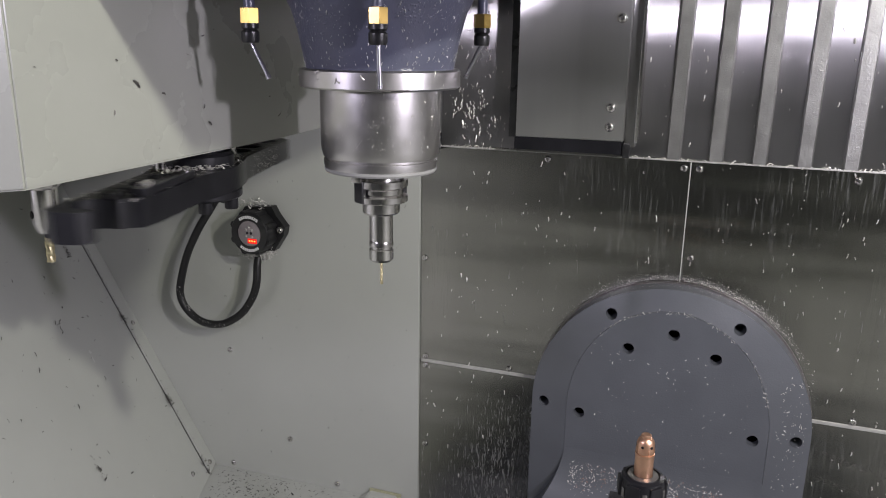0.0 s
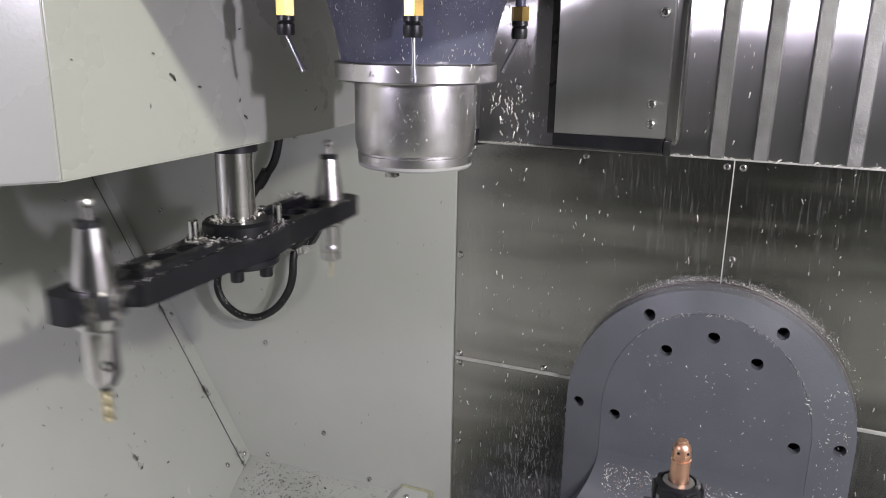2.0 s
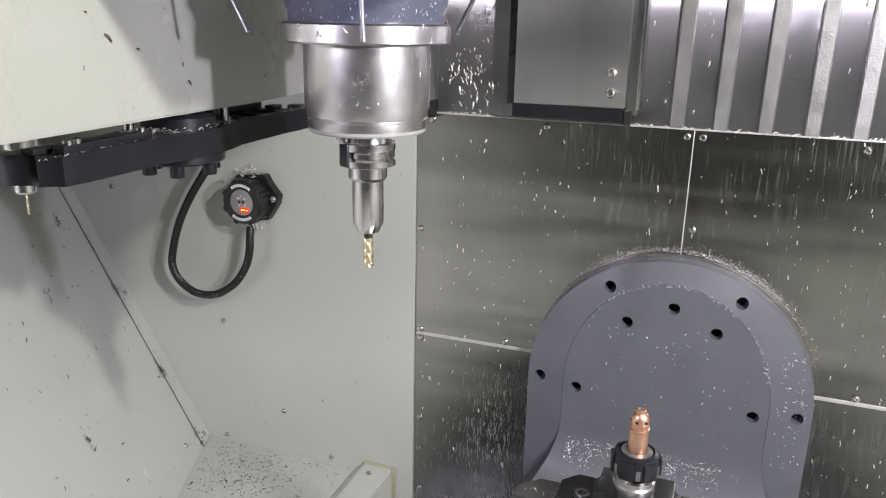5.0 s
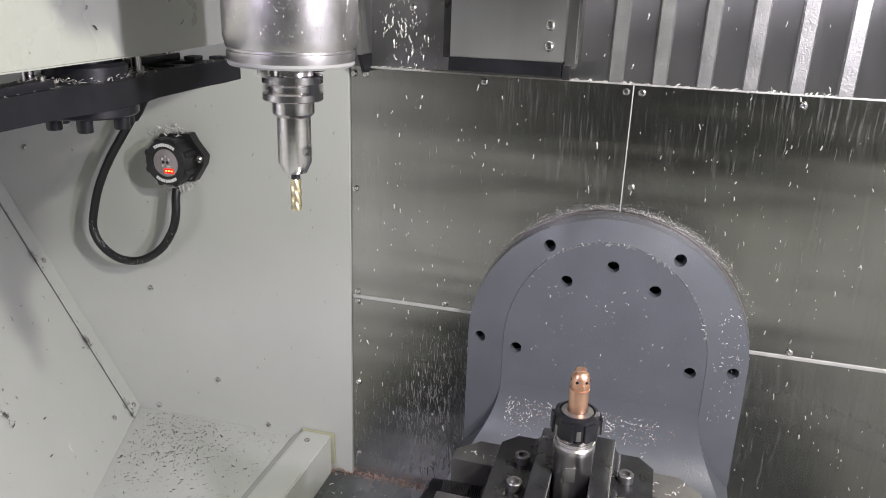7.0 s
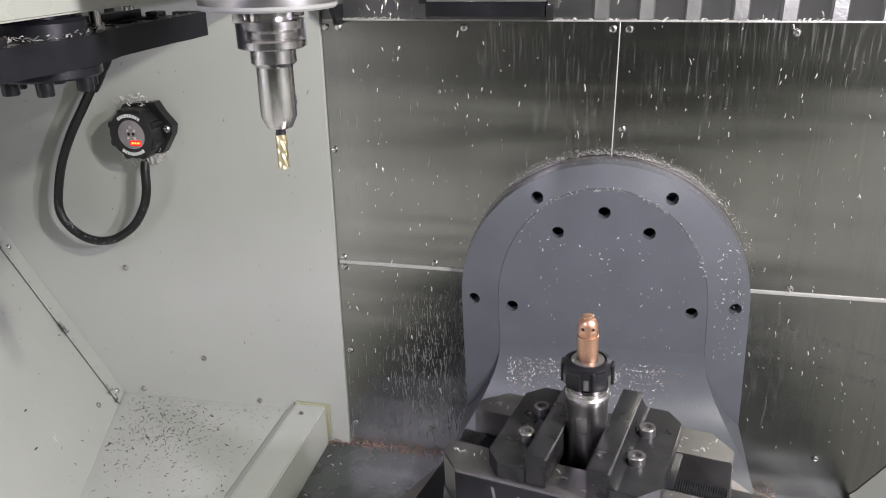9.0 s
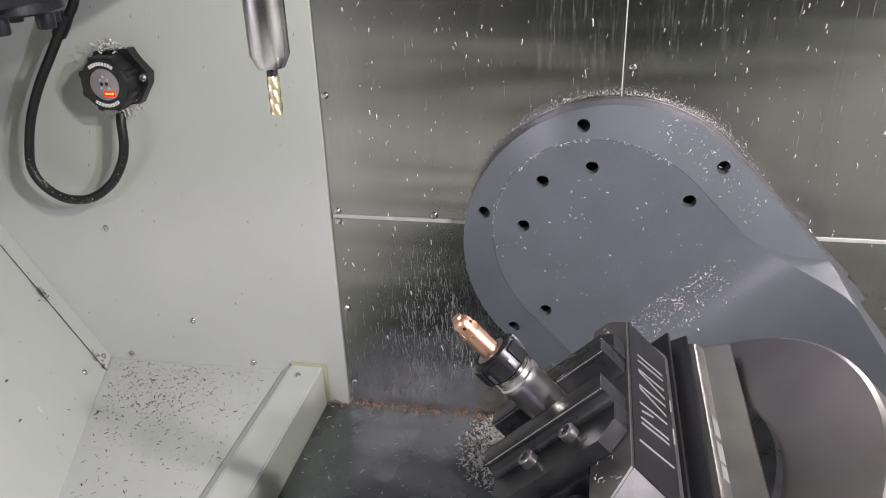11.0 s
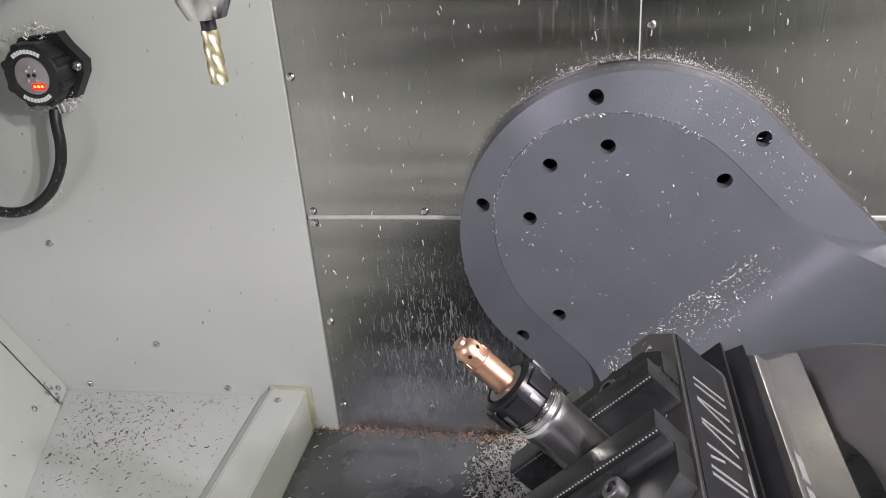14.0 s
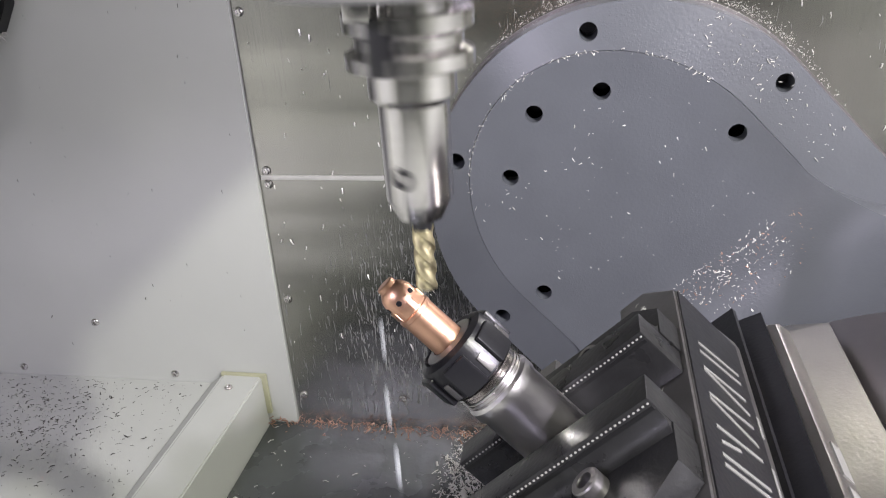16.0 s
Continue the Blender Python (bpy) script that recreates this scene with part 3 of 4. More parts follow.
def spindle_head():
    """The head's origin lies on the spindle axis at the tool flange."""
    th = empty("spindle_head", pose(SX, SY, 0.9))
    tagged(th, "machine spindle head with a steel nose and slate-blue casting", "spindle head")
    nose = [(0.030, 0.024), (0.060, 0.024), (0.0645, 0.026), (0.0655, 0.033), (0.0655, 0.0375), (0.0640, 0.0385), (0.0640, 0.0405), (0.0660, 0.0415), (0.0685, 0.052), (0.0685, 0.118)]
    part("nose", lathe(nose, 96), M_NOSE, th, "turned bright steel spindle nose flecked with chips")
    part("seal_ring", lathe([(0.030, 0.0235), (0.0635, 0.0235), (0.0650, 0.0255), (0.0650, 0.0285), (0.030, 0.0285)], 96), M_RIM, th, "pale seal ring")
    part("bore", lathe([(0.0302, 0.0232), (0.0206, 0.0232), (0.0130, 0.0765), (0.0130, 0.119), (0.0, 0.119)], 48), M_BLACKSTEEL, th)
    for s in (1, -1):
        part("drive_key", box(-0.006, 0.006, -0.007, 0.007, 0.013, 0.024, 0.001), M_TOOL, th, "", pose(0.036 * math.cos(1.2) * s, 0.036 * math.sin(1.2) * s, 0))
    ring = [(0.066, 0.118), (0.088, 0.118), (0.0905, 0.120), (0.0905, 0.137), (0.089, 0.139), (0.066, 0.139)]
    part("clamp_ring", lathe(ring, 96), M_NOSE, th, "bright steel clamp ring")
    cast = [(0.083, 0.139), (0.086, 0.155), (0.090, 0.175), (0.097, 0.200), (0.110, 0.225), (0.130, 0.245), (0.150, 0.256), (0.165, 0.261), (0.165, 0.55)]
    part("casting", lathe(cast, 64), M_HEAD, th, "slate-blue painted casting wet with coolant and chips")
    part("head_block", box(-0.185, 0.225, -0.231, 0.36, 0.232, 0.80, 0.012), M_HEAD, th)
    for x, y, yaw, lean in ((-0.109, -0.091, 20, 28), (0.046, -0.108, 0, 2), (0.095, 0.078, 200, 26)):
        fit_ = part("nozzle", moved(lathe([(0.0105, 0.185), (0.0105, 0.200), (0.006, 0.201)], 6), pose(x, y, 0)), M_BRASS, th, "brass hose fitting")
        part("stem", moved(lathe([(0.006, 0.2008), (0.006, 0.265)], 12), pose(x, y, 0)), M_HEAD, fit_)
        part("nut", moved(lathe([(0.0085, 0.165), (0.0095, 0.168), (0.0095, 0.176), (0.0075, 0.178), (0.0095, 0.180), (0.0095, 0.1848)], 12), pose(x, y, 0)), M_PLASTIC, fit_)
        d = Vector((0, 0, -1))
        d.rotate(Euler((0, radians(-lean) if x < 0.06 else radians(lean), 0)))
        p0 = Vector((x, y, 0.167))
        part("tube", tube([p0, p0 + d * 0.02, p0 + d * 0.040], 0.0024), M_TUBE, fit_)
        part("tip", tube([p0 + d * 0.0405, p0 + d * 0.044], 0.0030), M_TUBE, fit_)
    return th


head = spindle_head()

# ---- trunnion with the rotary table ----
TX, TZ = -0.0496, 0.3995
CY = 0.818
TILT_END = 44.15


def band_depth(x, z):
    """How far the flange stands out at a place: most beside the raised face, least at the rim."""
    if z > 0:
        a = math.atan2(z, x)
        inside = 1.0 / math.hypot(math.cos(a) / 0.180, math.sin(a) / 0.212)
        f = (0.250 - math.hypot(x, z)) / (0.250 - inside)
    else:
        f = (0.250 - abs(x)) / 0.070
    return 0.037 + 0.0132 * max(0.0, min(1.0, f))


def trunnion():
    """The tilting arm; its origin lies on the tilt axis, and upright at z up."""
    th = empty("tilting_arm", pose(TX, 0, TZ))
    tagged(th, "slate-grey painted cast tilting arm with bored bolt holes", "machine arm")

    def u_shape(r, low, n=40):
        pts = [(r * math.cos(math.pi * i / n), r * math.sin(math.pi * i / n)) for i in range(n + 1)]
        return pts + [(-r, low), (r, low)]

    outer = [(0.226, -0.003, 0.0105), (0.113, 0.1935, 0.0105), (-0.1085, 0.193, 0.0105), (-0.226, -0.003, 0.0105)]
    inner = [(0.1545, -0.010, 0.0105), (0.0785, 0.134, 0.0105), (0.004, 0.1695, 0.0105), (-0.0735, 0.1325, 0.0105), (-0.1555, -0.011, 0.0105)]
    turn = Matrix(((1, 0, 0, 0), (0, 0, -1, 0), (0, 1, 0, 0), (0, 0, 0, 1)))
    # the flange falls away from the raised face to the rim
    arc = [(0.180 * math.cos(math.pi * k / 40), 0.212 * math.sin(math.pi * k / 40)) for k in range(41)]
    around = [(0.250, -0.33)] + [(0.250 * math.cos(math.pi * k / 40), 0.250 * math.sin(math.pi * k / 40)) for k in range(41)] + [(-0.250, -0.33), (-0.1805, -0.33)] + [(x * 1.003, y * 1.003) for x, y in arc[::-1]] + [(0.1805, -0.33)]
    flange_bm = plate(around, outer, 0.0, 0.03)
    for v in flange_bm.verts:
        if v.co.z > 0.01:
            v.co.z = band_depth(v.co.x, v.co.y)
    part("flange", moved(flange_bm, Matrix.Translation((0, 1.390, 0)) @ turn), M_SLATE, th)
    part("boss", moved(plate(arc + [(-0.180, -0.09), (0.180, -0.09)], inner, 0, 0.0190), Matrix.Translation((0, 1.3585, 0)) @ turn), M_SLATE, th)
    # the sweep from the upright face to the level arm
    bm = bmesh.new()
    r, rows = 0.15, []
    for k in range(17):
        a = math.pi / 2 * k / 16
        f = k / 16
        rows.append((1.3395 - r + r * math.cos(a), -0.088 - r * math.sin(a), 0.180 + 0.070 * f * f * (3 - 2 * f)))
    rows += [(1.05, -0.240, 0.252), (0.60, -0.240, 0.240), (0.54, -0.27, 0.22), (0.54, -0.36, 0.22)]
    top = [(bm.verts.new((-w, y, z)), bm.verts.new((w, y, z))) for y, z, w in rows]
    back = [(bm.verts.new((-max(w, 0.1805), 1.3575, z)), bm.verts.new((max(w, 0.1805), 1.3575, z))) if y > 1.1 else (bm.verts.new((-w, y, -0.36)), bm.verts.new((w, y, -0.36))) for y, z, w in rows]
    for k in range(len(rows) - 1):
        bm.faces.new((top[k][0], top[k][1], top[k + 1][1], top[k + 1][0]))
        for e in (0, 1):
            q = (top[k][e], top[k + 1][e], back[k + 1][e], back[k][e])
            if len({tuple(v.co) for v in q}) == 4:
                bm.faces.new(q)
    part("arm", bm, M_SLATE, th)
    part("rim", moved(plate(u_shape(0.2535, -0.30), [(0, 0, 0.2)], 0, 0.004), Matrix.Translation((0, 1.3945, 0)) @ turn), M_TABLE, th, "bright worn rim against the wall")
    for x, z, _ in inner:
        part("bolt", moved(lathe([(0.0, 0), (0.009, 0), (0.009, 0.006), (0.0, 0.006)], 16), Matrix.Translation((x, 1.3895, z)) @ pose(0, 0, 0, 90, 0, 0)), M_BLACK, th)
    for x, z, _ in outer:
        part("bolt", moved(lathe([(0.0, 0), (0.009, 0), (0.009, 0.006), (0.0, 0.006)], 16), Matrix.Translation((x, 1.3895, z)) @ pose(0, 0, 0, 90, 0, 0)), M_BLACKSTEEL, th)
    return th


tilting_arm = trunnion()


def table():
    """The rotary table; its origin lies on the tilt axis, its turning axis at y 0."""
    th = empty("rotary_table", pose(TX, CY, TZ))
    tagged(th, "round ground-steel rotary table on the tilting arm", "rotary table")
    part("disc", lathe([(0.0, -0.238), (0.252, -0.238), (0.256, -0.234), (0.256, -0.086), (0.252, -0.082), (0.0, -0.082)], 96), M_TABLE, th)
    part("face_ring", lathe([(0.0, -0.086), (0.148, -0.086), (0.150, -0.084), (0.150, -0.072), (0.0, -0.072)], 64), M_BLACKSTEEL, th)
    return th


rotary_table = table()


def vise():
    """A self-centring vise on a quick-change base; its length runs along x."""
    th = empty("machine_vise", pose(TX, CY, TZ))
    tagged(th, "black and grey steel self-centring vise on a chamfered base", "vise")
    L, W = 0.150, 0.083

    def oct_(l, w, c):
        return [(l, w - c), (l - c, w), (-l + c, w), (-l, w - c), (-l, -w + c), (-l + c, -w), (l - c, -w), (l, -w + c)]

    def loft(levels):
        bm = bmesh.new()
        rings = [[bm.verts.new((x, y, z)) for x, y in oct_(l, w, c)] for l, w, c, z in levels]
        for a, b in zip(rings, rings[1:]):
            for k in range(8):
                bm.faces.new((a[k], a[(k + 1) % 8], b[(k + 1) % 8], b[k]))
        bm.faces.new(rings[0])
        bm.faces.new(rings[-1])
        return bm

    base = part("base", loft([(0.222, 0.131, 0.03, -0.072), (0.223, 0.132, 0.03, -0.067), (0.200, 0.108, 0.022, -0.046), (0.199, 0.107, 0.022, -0.034), (0.197, 0.105, 0.022, -0.031)]), M_BASE, th, "chamfered grey steel base plate")
    part("lower_rail", prism([(0.076, -0.0308), (0.098, -0.0308), (0.099, -0.027), (0.072, -0.019), (-0.072, -0.019), (-0.099, -0.027), (-0.098, -0.0308)], -0.196, 0.196, "x"), M_BLACK, th)
    part("upper_rail", prism([(0.066, -0.0185), (0.087, -0.009), (0.087, -0.005), (-0.087, -0.005), (-0.087, -0.009), (-0.066, -0.0185)], -0.188, 0.188, "x"), M_BLACK, th)
    for x in (-0.12, -0.05, 0.02, 0.09):
        for sy in (1, -1):
            cap_screw("rail_bolt", 0.0065, 0.007, th, pose(x, sy * 0.068, -0.0180, -90 * sy, 0, 0), M_TOOL)
            part("bolt_shank", moved(lathe([(0.003, 0), (0.003, 0.022), (0, 0.022)], 10), pose(x + 0.008, sy * 0.0765, -0.0185, 0, 90, 0)), M_BRASS, th, "oily brass-coloured spring")
    part("body", loft([(L - 0.004, W, 0.016, -0.0045), (L, W, 0.016, 0.0), (L, W, 0.022, 0.022)]), M_VISE, th, "grey ground-steel vise body")
    for sy in (1, -1):
        wall = [(L - 0.026, W), (-L + 0.026, W), (-L, W - 0.026), (-L, 0.034), (L, 0.034), (L, W - 0.026)]
        part("side_wall", plate([(x, sy * y) for x, y in wall], [], 0.022, 0.066), M_VISE, th, "ground steel side wall with cut corners")
        part("wall_bevel", plate([(x * 0.993, sy * (0.034 + (y - 0.034) * 0.98)) for x, y in wall], [], 0.066, 0.0685), M_VISE, th)
        # the side's dark reflection, put into colour as a black plate
        part("side_dark_reflection", box(-0.1235, 0.1235, *((W, W + 0.0012) if sy > 0 else (-W - 0.0012, -W)), 0.003, 0.0655), M_BLACK, th, "dark plate for the dark reflection on the ground side face")
    part("slot_floor", box(-L + 0.002, L - 0.002, -0.0335, 0.0335, 0.022, 0.0245), M_BLACK, th)

    def span(s, a, b):
        return (min(s * a, s * b), max(s * a, s * b))

    for s in (1, -1):
        jaw = part("jaw", plate([(s * x, y) for x, y in ((0.0445, -0.080), (0.074, -0.080), (0.092, -0.060), (0.092, 0.060), (0.074, 0.080), (0.0445, 0.080))], [], 0.0690, 0.088), M_BLACKSTEEL, th, "worn black steel jaw carrier")
        part("jaw_foot", box(*span(s, 0.026, 0.100), -0.0325, 0.0325, 0.0250, 0.0688, 0.002), M_BLACK, jaw)
        part("jaw_plate", box(*span(s, 0.0215, 0.0440), -0.0795, 0.0795, 0.0690, 0.1075, 0.0016), M_BLACKSTEEL, jaw, "black serrated jaw plate")
        part("jaw_fillet", prism([(s * 0.0442, 0.0882), (s * 0.0442, 0.099), (s * 0.0462, 0.0935), (s * 0.0490, 0.0900), (s * 0.0530, 0.0882)], -0.079, 0.079), M_BLACKSTEEL, jaw)
        side = 0.0441 if s > 0 else -0.0214
        part("groove", box(side - 0.0002, side + 0.0003, -0.078, 0.078, 0.0995, 0.1020), M_RUBBER, jaw, "dark groove under the teeth")
        for k in range(50):
            y = -0.0775 + 0.00316 * k
            part("tooth", box(-0.0004, 0.0004, -0.0006, 0.0006, -0.0005, 0.0005), M_EDGE, jaw, "", pose(side + 0.0002, y, 0.1045))
        for y in (-0.027, 0.027):
            cap_screw("jaw_bolt", 0.0092, 0.010, jaw, pose(s * 0.0605, y, 0.088), M_VISE, "grey steel cap screw")
        part("lead_screw", moved(thread(0.0135, 0.050, 20), pose(s * 0.100, 0, 0.045, 0, s * 90, 0)), M_BLACKSTEEL, th, "black threaded lead screw")
    # engraved maker's marks, as plain slanted bars, on both long sides
    for sy in (1, -1):
        for k, (x, w, z0, z1) in enumerate(((0.070, 0.020, 0.008, 0.058), (0.040, 0.008, 0.012, 0.054), (0.020, 0.005, 0.034, 0.052), (0.008, 0.013, 0.012, 0.054), (-0.022, 0.013, 0.012, 0.054), (-0.050, 0.004, 0.012, 0.054), (-0.068, 0.010, 0.012, 0.054))):
            ln = 0.0030
            for q in ((0, 1) if k in (1, 3, 4, 6) else (0,)):
                x0 = -sy * (x - q * w)
                bm = bmesh.new()
                pts = [(x0, z0), (x0 - sy * ln, z0), (x0 - sy * (ln + 0.008 * (1 - 1.6 * q * (k in (3, 4)))), z1), (x0 - sy * 0.008 * (1 - 1.6 * q * (k in (3, 4))), z1)]
                lo = [bm.verts.new((-a, sy * 0.0840, b)) for a, b in pts]
                hi = [bm.verts.new((-a, sy * 0.0848, b)) for a, b in pts]
                bm.faces.new(lo)
                bm.faces.new(hi[::-1])
                for e in range(4):
                    bm.faces.new((lo[e], lo[(e + 1) % 4], hi[(e + 1) % 4], hi[e]))
                part("mark", bm, M_MARK, th)
        for x, w in ((0.020, 0.024), (-0.030, 0.020)):
            part("mark", box(sy * x - w / 2, sy * x + w / 2, min(sy * 0.0840, sy * 0.0847), max(sy * 0.0840, sy * 0.0847), 0.0015, 0.0042), M_MARK, th)
        for x, w in ((0.05, 0.020), (0.02, 0.030), (-0.02, 0.030)):
            part("mark", box(sy * x - w / 2, sy * x + w / 2, min(sy * 0.1060, sy * 0.1085), max(sy * 0.1060, sy * 0.1085), -0.045, -0.035), M_MARK, base)
    return th


def thread(r, length, turns):
    prof = []
    n = turns * 2
    for k in range(n + 1):
        prof.append((r if k % 2 == 0 else r * 0.86, length * k / n))
    return lathe([(0, 0)] + prof + [(0, length)], 24)


vise_ob = vise()


def collet_chuck():
    th = empty("collet_chuck", pose(TX, CY, TZ))
    tagged(th, "round steel collet chuck clamped upright in the vise", "collet chuck")
    part("shank", lathe([(0.0, 0.027), (0.0222, 0.027), (0.0222, 0.142), (0.0235, 0.144), (0.0235, 0.151), (0.0215, 0.153), (0.0215, 0.158)], 48), M_NOSE, th)
    part("flat_mark", box(-0.006, 0.006, -0.0228, -0.0216, 0.112, 0.130, 0.0008), M_VISE, th)
    part("thread", moved(thread(0.0224, 0.016, 7), pose(0, 0, 0.152)), M_TOOL, th)
    nut = part("nut", lathe([(0.0225, 0.165), (0.0262, 0.167), (0.0262, 0.184), (0.0245, 0.190), (0.0200, 0.192), (0.0180, 0.189), (0.012, 0.187)], 48), M_BLACK, th, "black slotted clamping nut")
    for k in range(6):
        part("lug", moved(box(0.0235, 0.0280, -0.0082, 0.0082, 0.1662, 0.1875, 0.0018), pose(0, 0, 0, 0, 0, 60 * k + 12)), M_BLACK, nut)
        # paler steel puts the wet, lit gleam of the notches into colour
        part("notch", moved(box(0.0245, 0.0272, -0.0026, 0.0026, 0.1680, 0.1800, 0.0008), pose(0, 0, 0, 0, 0, 60 * k + 42)), M_VISE, nut, "wrench notch in paler steel for its wet gleam")
    part("collet", lathe([(0.0182, 0.1875), (0.0176, 0.1915), (0.0115, 0.1925), (0.0112, 0.187)], 36), M_VISE, th)
    return th


chuck = collet_chuck()


def workpiece():
    th = empty("copper_nozzle", pose(TX, CY, TZ))
    tagged(th, "machined copper nozzle blank with a drilled domed tip", "workpiece")
    part("body", lathe([(0.0, 0.187), (0.0108, 0.187), (0.0108, 0.2170), (0.0113, 0.2175), (0.0113, 0.2200), (0.0102, 0.2205), (0.0102, 0.2330), (0.0090, 0.2365), (0.0066, 0.2395), (0.0060, 0.2398), (0.0060, 0.2425), (0.0050, 0.2432), (0, 0.2432)], 40), M_COPPER, th)
    for k in range(6):
        a = 60 * k + 15
        part("port", moved(lathe([(0, 0), (0.0017, 0), (0.0017, 0.0012), (0, 0.0012)], 14), pose(0, 0, 0, 0, 0, a) @ pose(0.0094, 0, 0.2305, 0, 90, 0)), M_BLACK, th, "dark drilled port")
        part("flat", moved(box(0.0096, 0.01035, -0.0038, 0.0038, 0.2215, 0.2275, 0.0003), pose(0, 0, 0, 0, 0, a)), M_COPPER, th, "bright milled flat")
    return th


nozzle_blank = workpiece()


# ---- probe receiver with its cable ----
def receiver():
    x, z = -0.917, 0.672
    th = empty("probe_receiver", pose(x, WALL - 0.006, z))
    tagged(th, "round black signal receiver with a red light on the wall", "receiver")
    face = pose(0, 0, 0, 90, 0, 0)
    part("backplate", moved(plate([(0.046, 0.036), (0.066, 0.012), (0.062, -0.006), (0.038, -0.042), (-0.035, -0.045), (-0.055, -0.02), (-0.055, 0.02), (-0.03, 0.05), (0.035, 0.055)], [], 0, 0.020), face), M_PLASTIC, th)
    body = part("body", moved(lathe([(0.046, 0.0), (0.046, 0.050), (0.043, 0.055), (0.029, 0.055), (0.028, 0.0525), (0.0, 0.0525)], 40), face), M_PLASTIC, th)
    for k in range(8):
        a = math.radians(22.5 + 45 * k)
        part("rib", moved(lathe([(0.008, 0.012), (0.008, 0.052), (0, 0.052)], 12), Matrix.Translation((0.042 * math.cos(a), 0, 0.042 * math.sin(a))) @ face), M_PLASTIC, body)
    part("window", moved(lathe([(0.0, 0.0522), (0.0275, 0.0522), (0.0275, 0.0535), (0.026, 0.054), (0, 0.054)], 36), face), M_LENS, th, "smoked round window, lightened for the red light's glow")
    for dx, dz in ((-0.007, 0.007), (0.007, 0.007), (-0.007, -0.007), (0.007, -0.007), (0.0, 0.013)):
        part("diode", moved(lathe([(0.0028, 0), (0.0028, 0.001), (0, 0.0014)], 14), Matrix.Translation((dx, -0.0539, dz + 0.002)) @ face), M_TOOL, th)
    for dx in (-0.0045, 0.0045):
        part("sensor", moved(lathe([(0.0030, 0), (0.0030, 0.0009), (0, 0.0011)], 14), Matrix.Translation((dx, -0.0539, 0.0015)) @ face), M_BLACK, th, "dark sensor eye")
    # glowing plate drawn for the lights' red halo
    lit = part("led_halo", box(-0.004, 0.0175, -0.0550, -0.0541, -0.0205, -0.0105, 0.0004), M_LEDHALO, th, "glowing red plate for the halo round the signal lights")
    for dx in (0.001, 0.007, 0.013):
        part("led", box(dx - 0.0019, dx + 0.0019, -0.0557, -0.0551, -0.0168, -0.0135, 0.0002), M_LEDCORE, lit, "orange signal light")
    # print bars round the rim
    for s in (1, -1):
        for k in range(-4, 5):
            a = math.radians(90 * s + 8.5 * k)
            part("print", moved(box(-0.0022, 0.0022, -0.0556, -0.0549, -0.003, 0.003), Matrix.Translation((0.036 * math.cos(a), 0, 0.036 * math.sin(a))) @ pose(0, 0, 0, 0, 90 - math.degrees(a), 0)), M_MARKW, th)
    part("ear_screw", screw_mesh(0.008, 0.007), M_TOOL, th, "", pose(0.054, -0.020, 0.006))
    part("gland", tube([(0.012, -0.026, -0.045), (0.014, -0.026, -0.062)], 0.010, 16), M_TOOL, th)
    return th


receiver()


def cable():
    pts = [(-0.911, 1.356, 0.616), (-0.911, 1.350, 0.598), (-0.912, 1.346, 0.562), (-0.924, 1.345, 0.526), (-0.955, 1.345, 0.485), (-1.004, 1.345, 0.455), (-1.056, 1.345, 0.452), (-1.096, 1.345, 0.475), (-1.113, 1.345, 0.511), (-1.103, 1.345, 0.561), (-1.083, 1.345, 0.613), (-1.051, 1.345, 0.669), (-1.015, 1.345, 0.719), (-0.989, 1.346, 0.756), (-0.974, 1.348, 0.776), (-0.945, 1.355, 0.83), (-0.92, 1.36, 1.0)]
    path = smooth_path(pts, 10)
    th = finish("receiver_cable", tube(path, lambda t: 0.0085, 14), M_RUBBER)
    tagged(th, "black ribbed rubber hose looping from the receiver", "cable")
    part("ferrule", tube([Vector((-0.990, 1.346, 0.754)), Vector((-0.978, 1.347, 0.770)), Vector((-0.968, 1.349, 0.788))], 0.012, 16), M_RUBBER, th)


cable()


# ---- chips ----
def sliver(bm, p, n, size, rng, curl=True, hang=False):
    """One curled sliver lying on a surface with the normal n."""
    n = Vector(n).normalized()
    t = n.orthogonal()
    t.rotate(Matrix.Rotation(rng.random() * 6.283, 3, n))
    if hang:
        t = (Vector((rng.gauss(0, 0.25), 0, 1)) - n * n.z).normalized()
    s = n.cross(t)
    ln, w = size * (0.5 + rng.random()), size * (0.07 + 0.10 * rng.random())
    lift = size * (0.10 + 0.25 * rng.random())
    a = []
    for k in range(3):
        f = k / 2 - 0.5
        c = Vector(p) + t * ln * f + n * (0.0004 + lift * (1 - 4 * f * f) * (1 if curl else 0.3)) + s * ln * 0.2 * f * f
        a.append((bm.verts.new(c - s * w), bm.verts.new(c + s * w), bm.verts.new(c + n * w * 0.7)))
    for k in range(2):
        for i in range(3):
            j = (i + 1) % 3
            bm.faces.new((a[k][i], a[k][j], a[k + 1][j], a[k + 1][i]))
    bm.faces.new(a[0])
    bm.faces.new(a[2][::-1])


def chips(name, label, material, seed, count, where, size, hang=False):
    rng = random.Random(seed)
    bm = bmesh.new()
    for _ in range(count):
        p, n = where(rng)
        sliver(bm, p, n, size * (0.5 + 1.0 * rng.random() ** 2), rng, hang=hang)
    ob = finish(name, bm, material, smooth=False)
    tagged(ob, label, "chips", kind="stuff")
    return ob


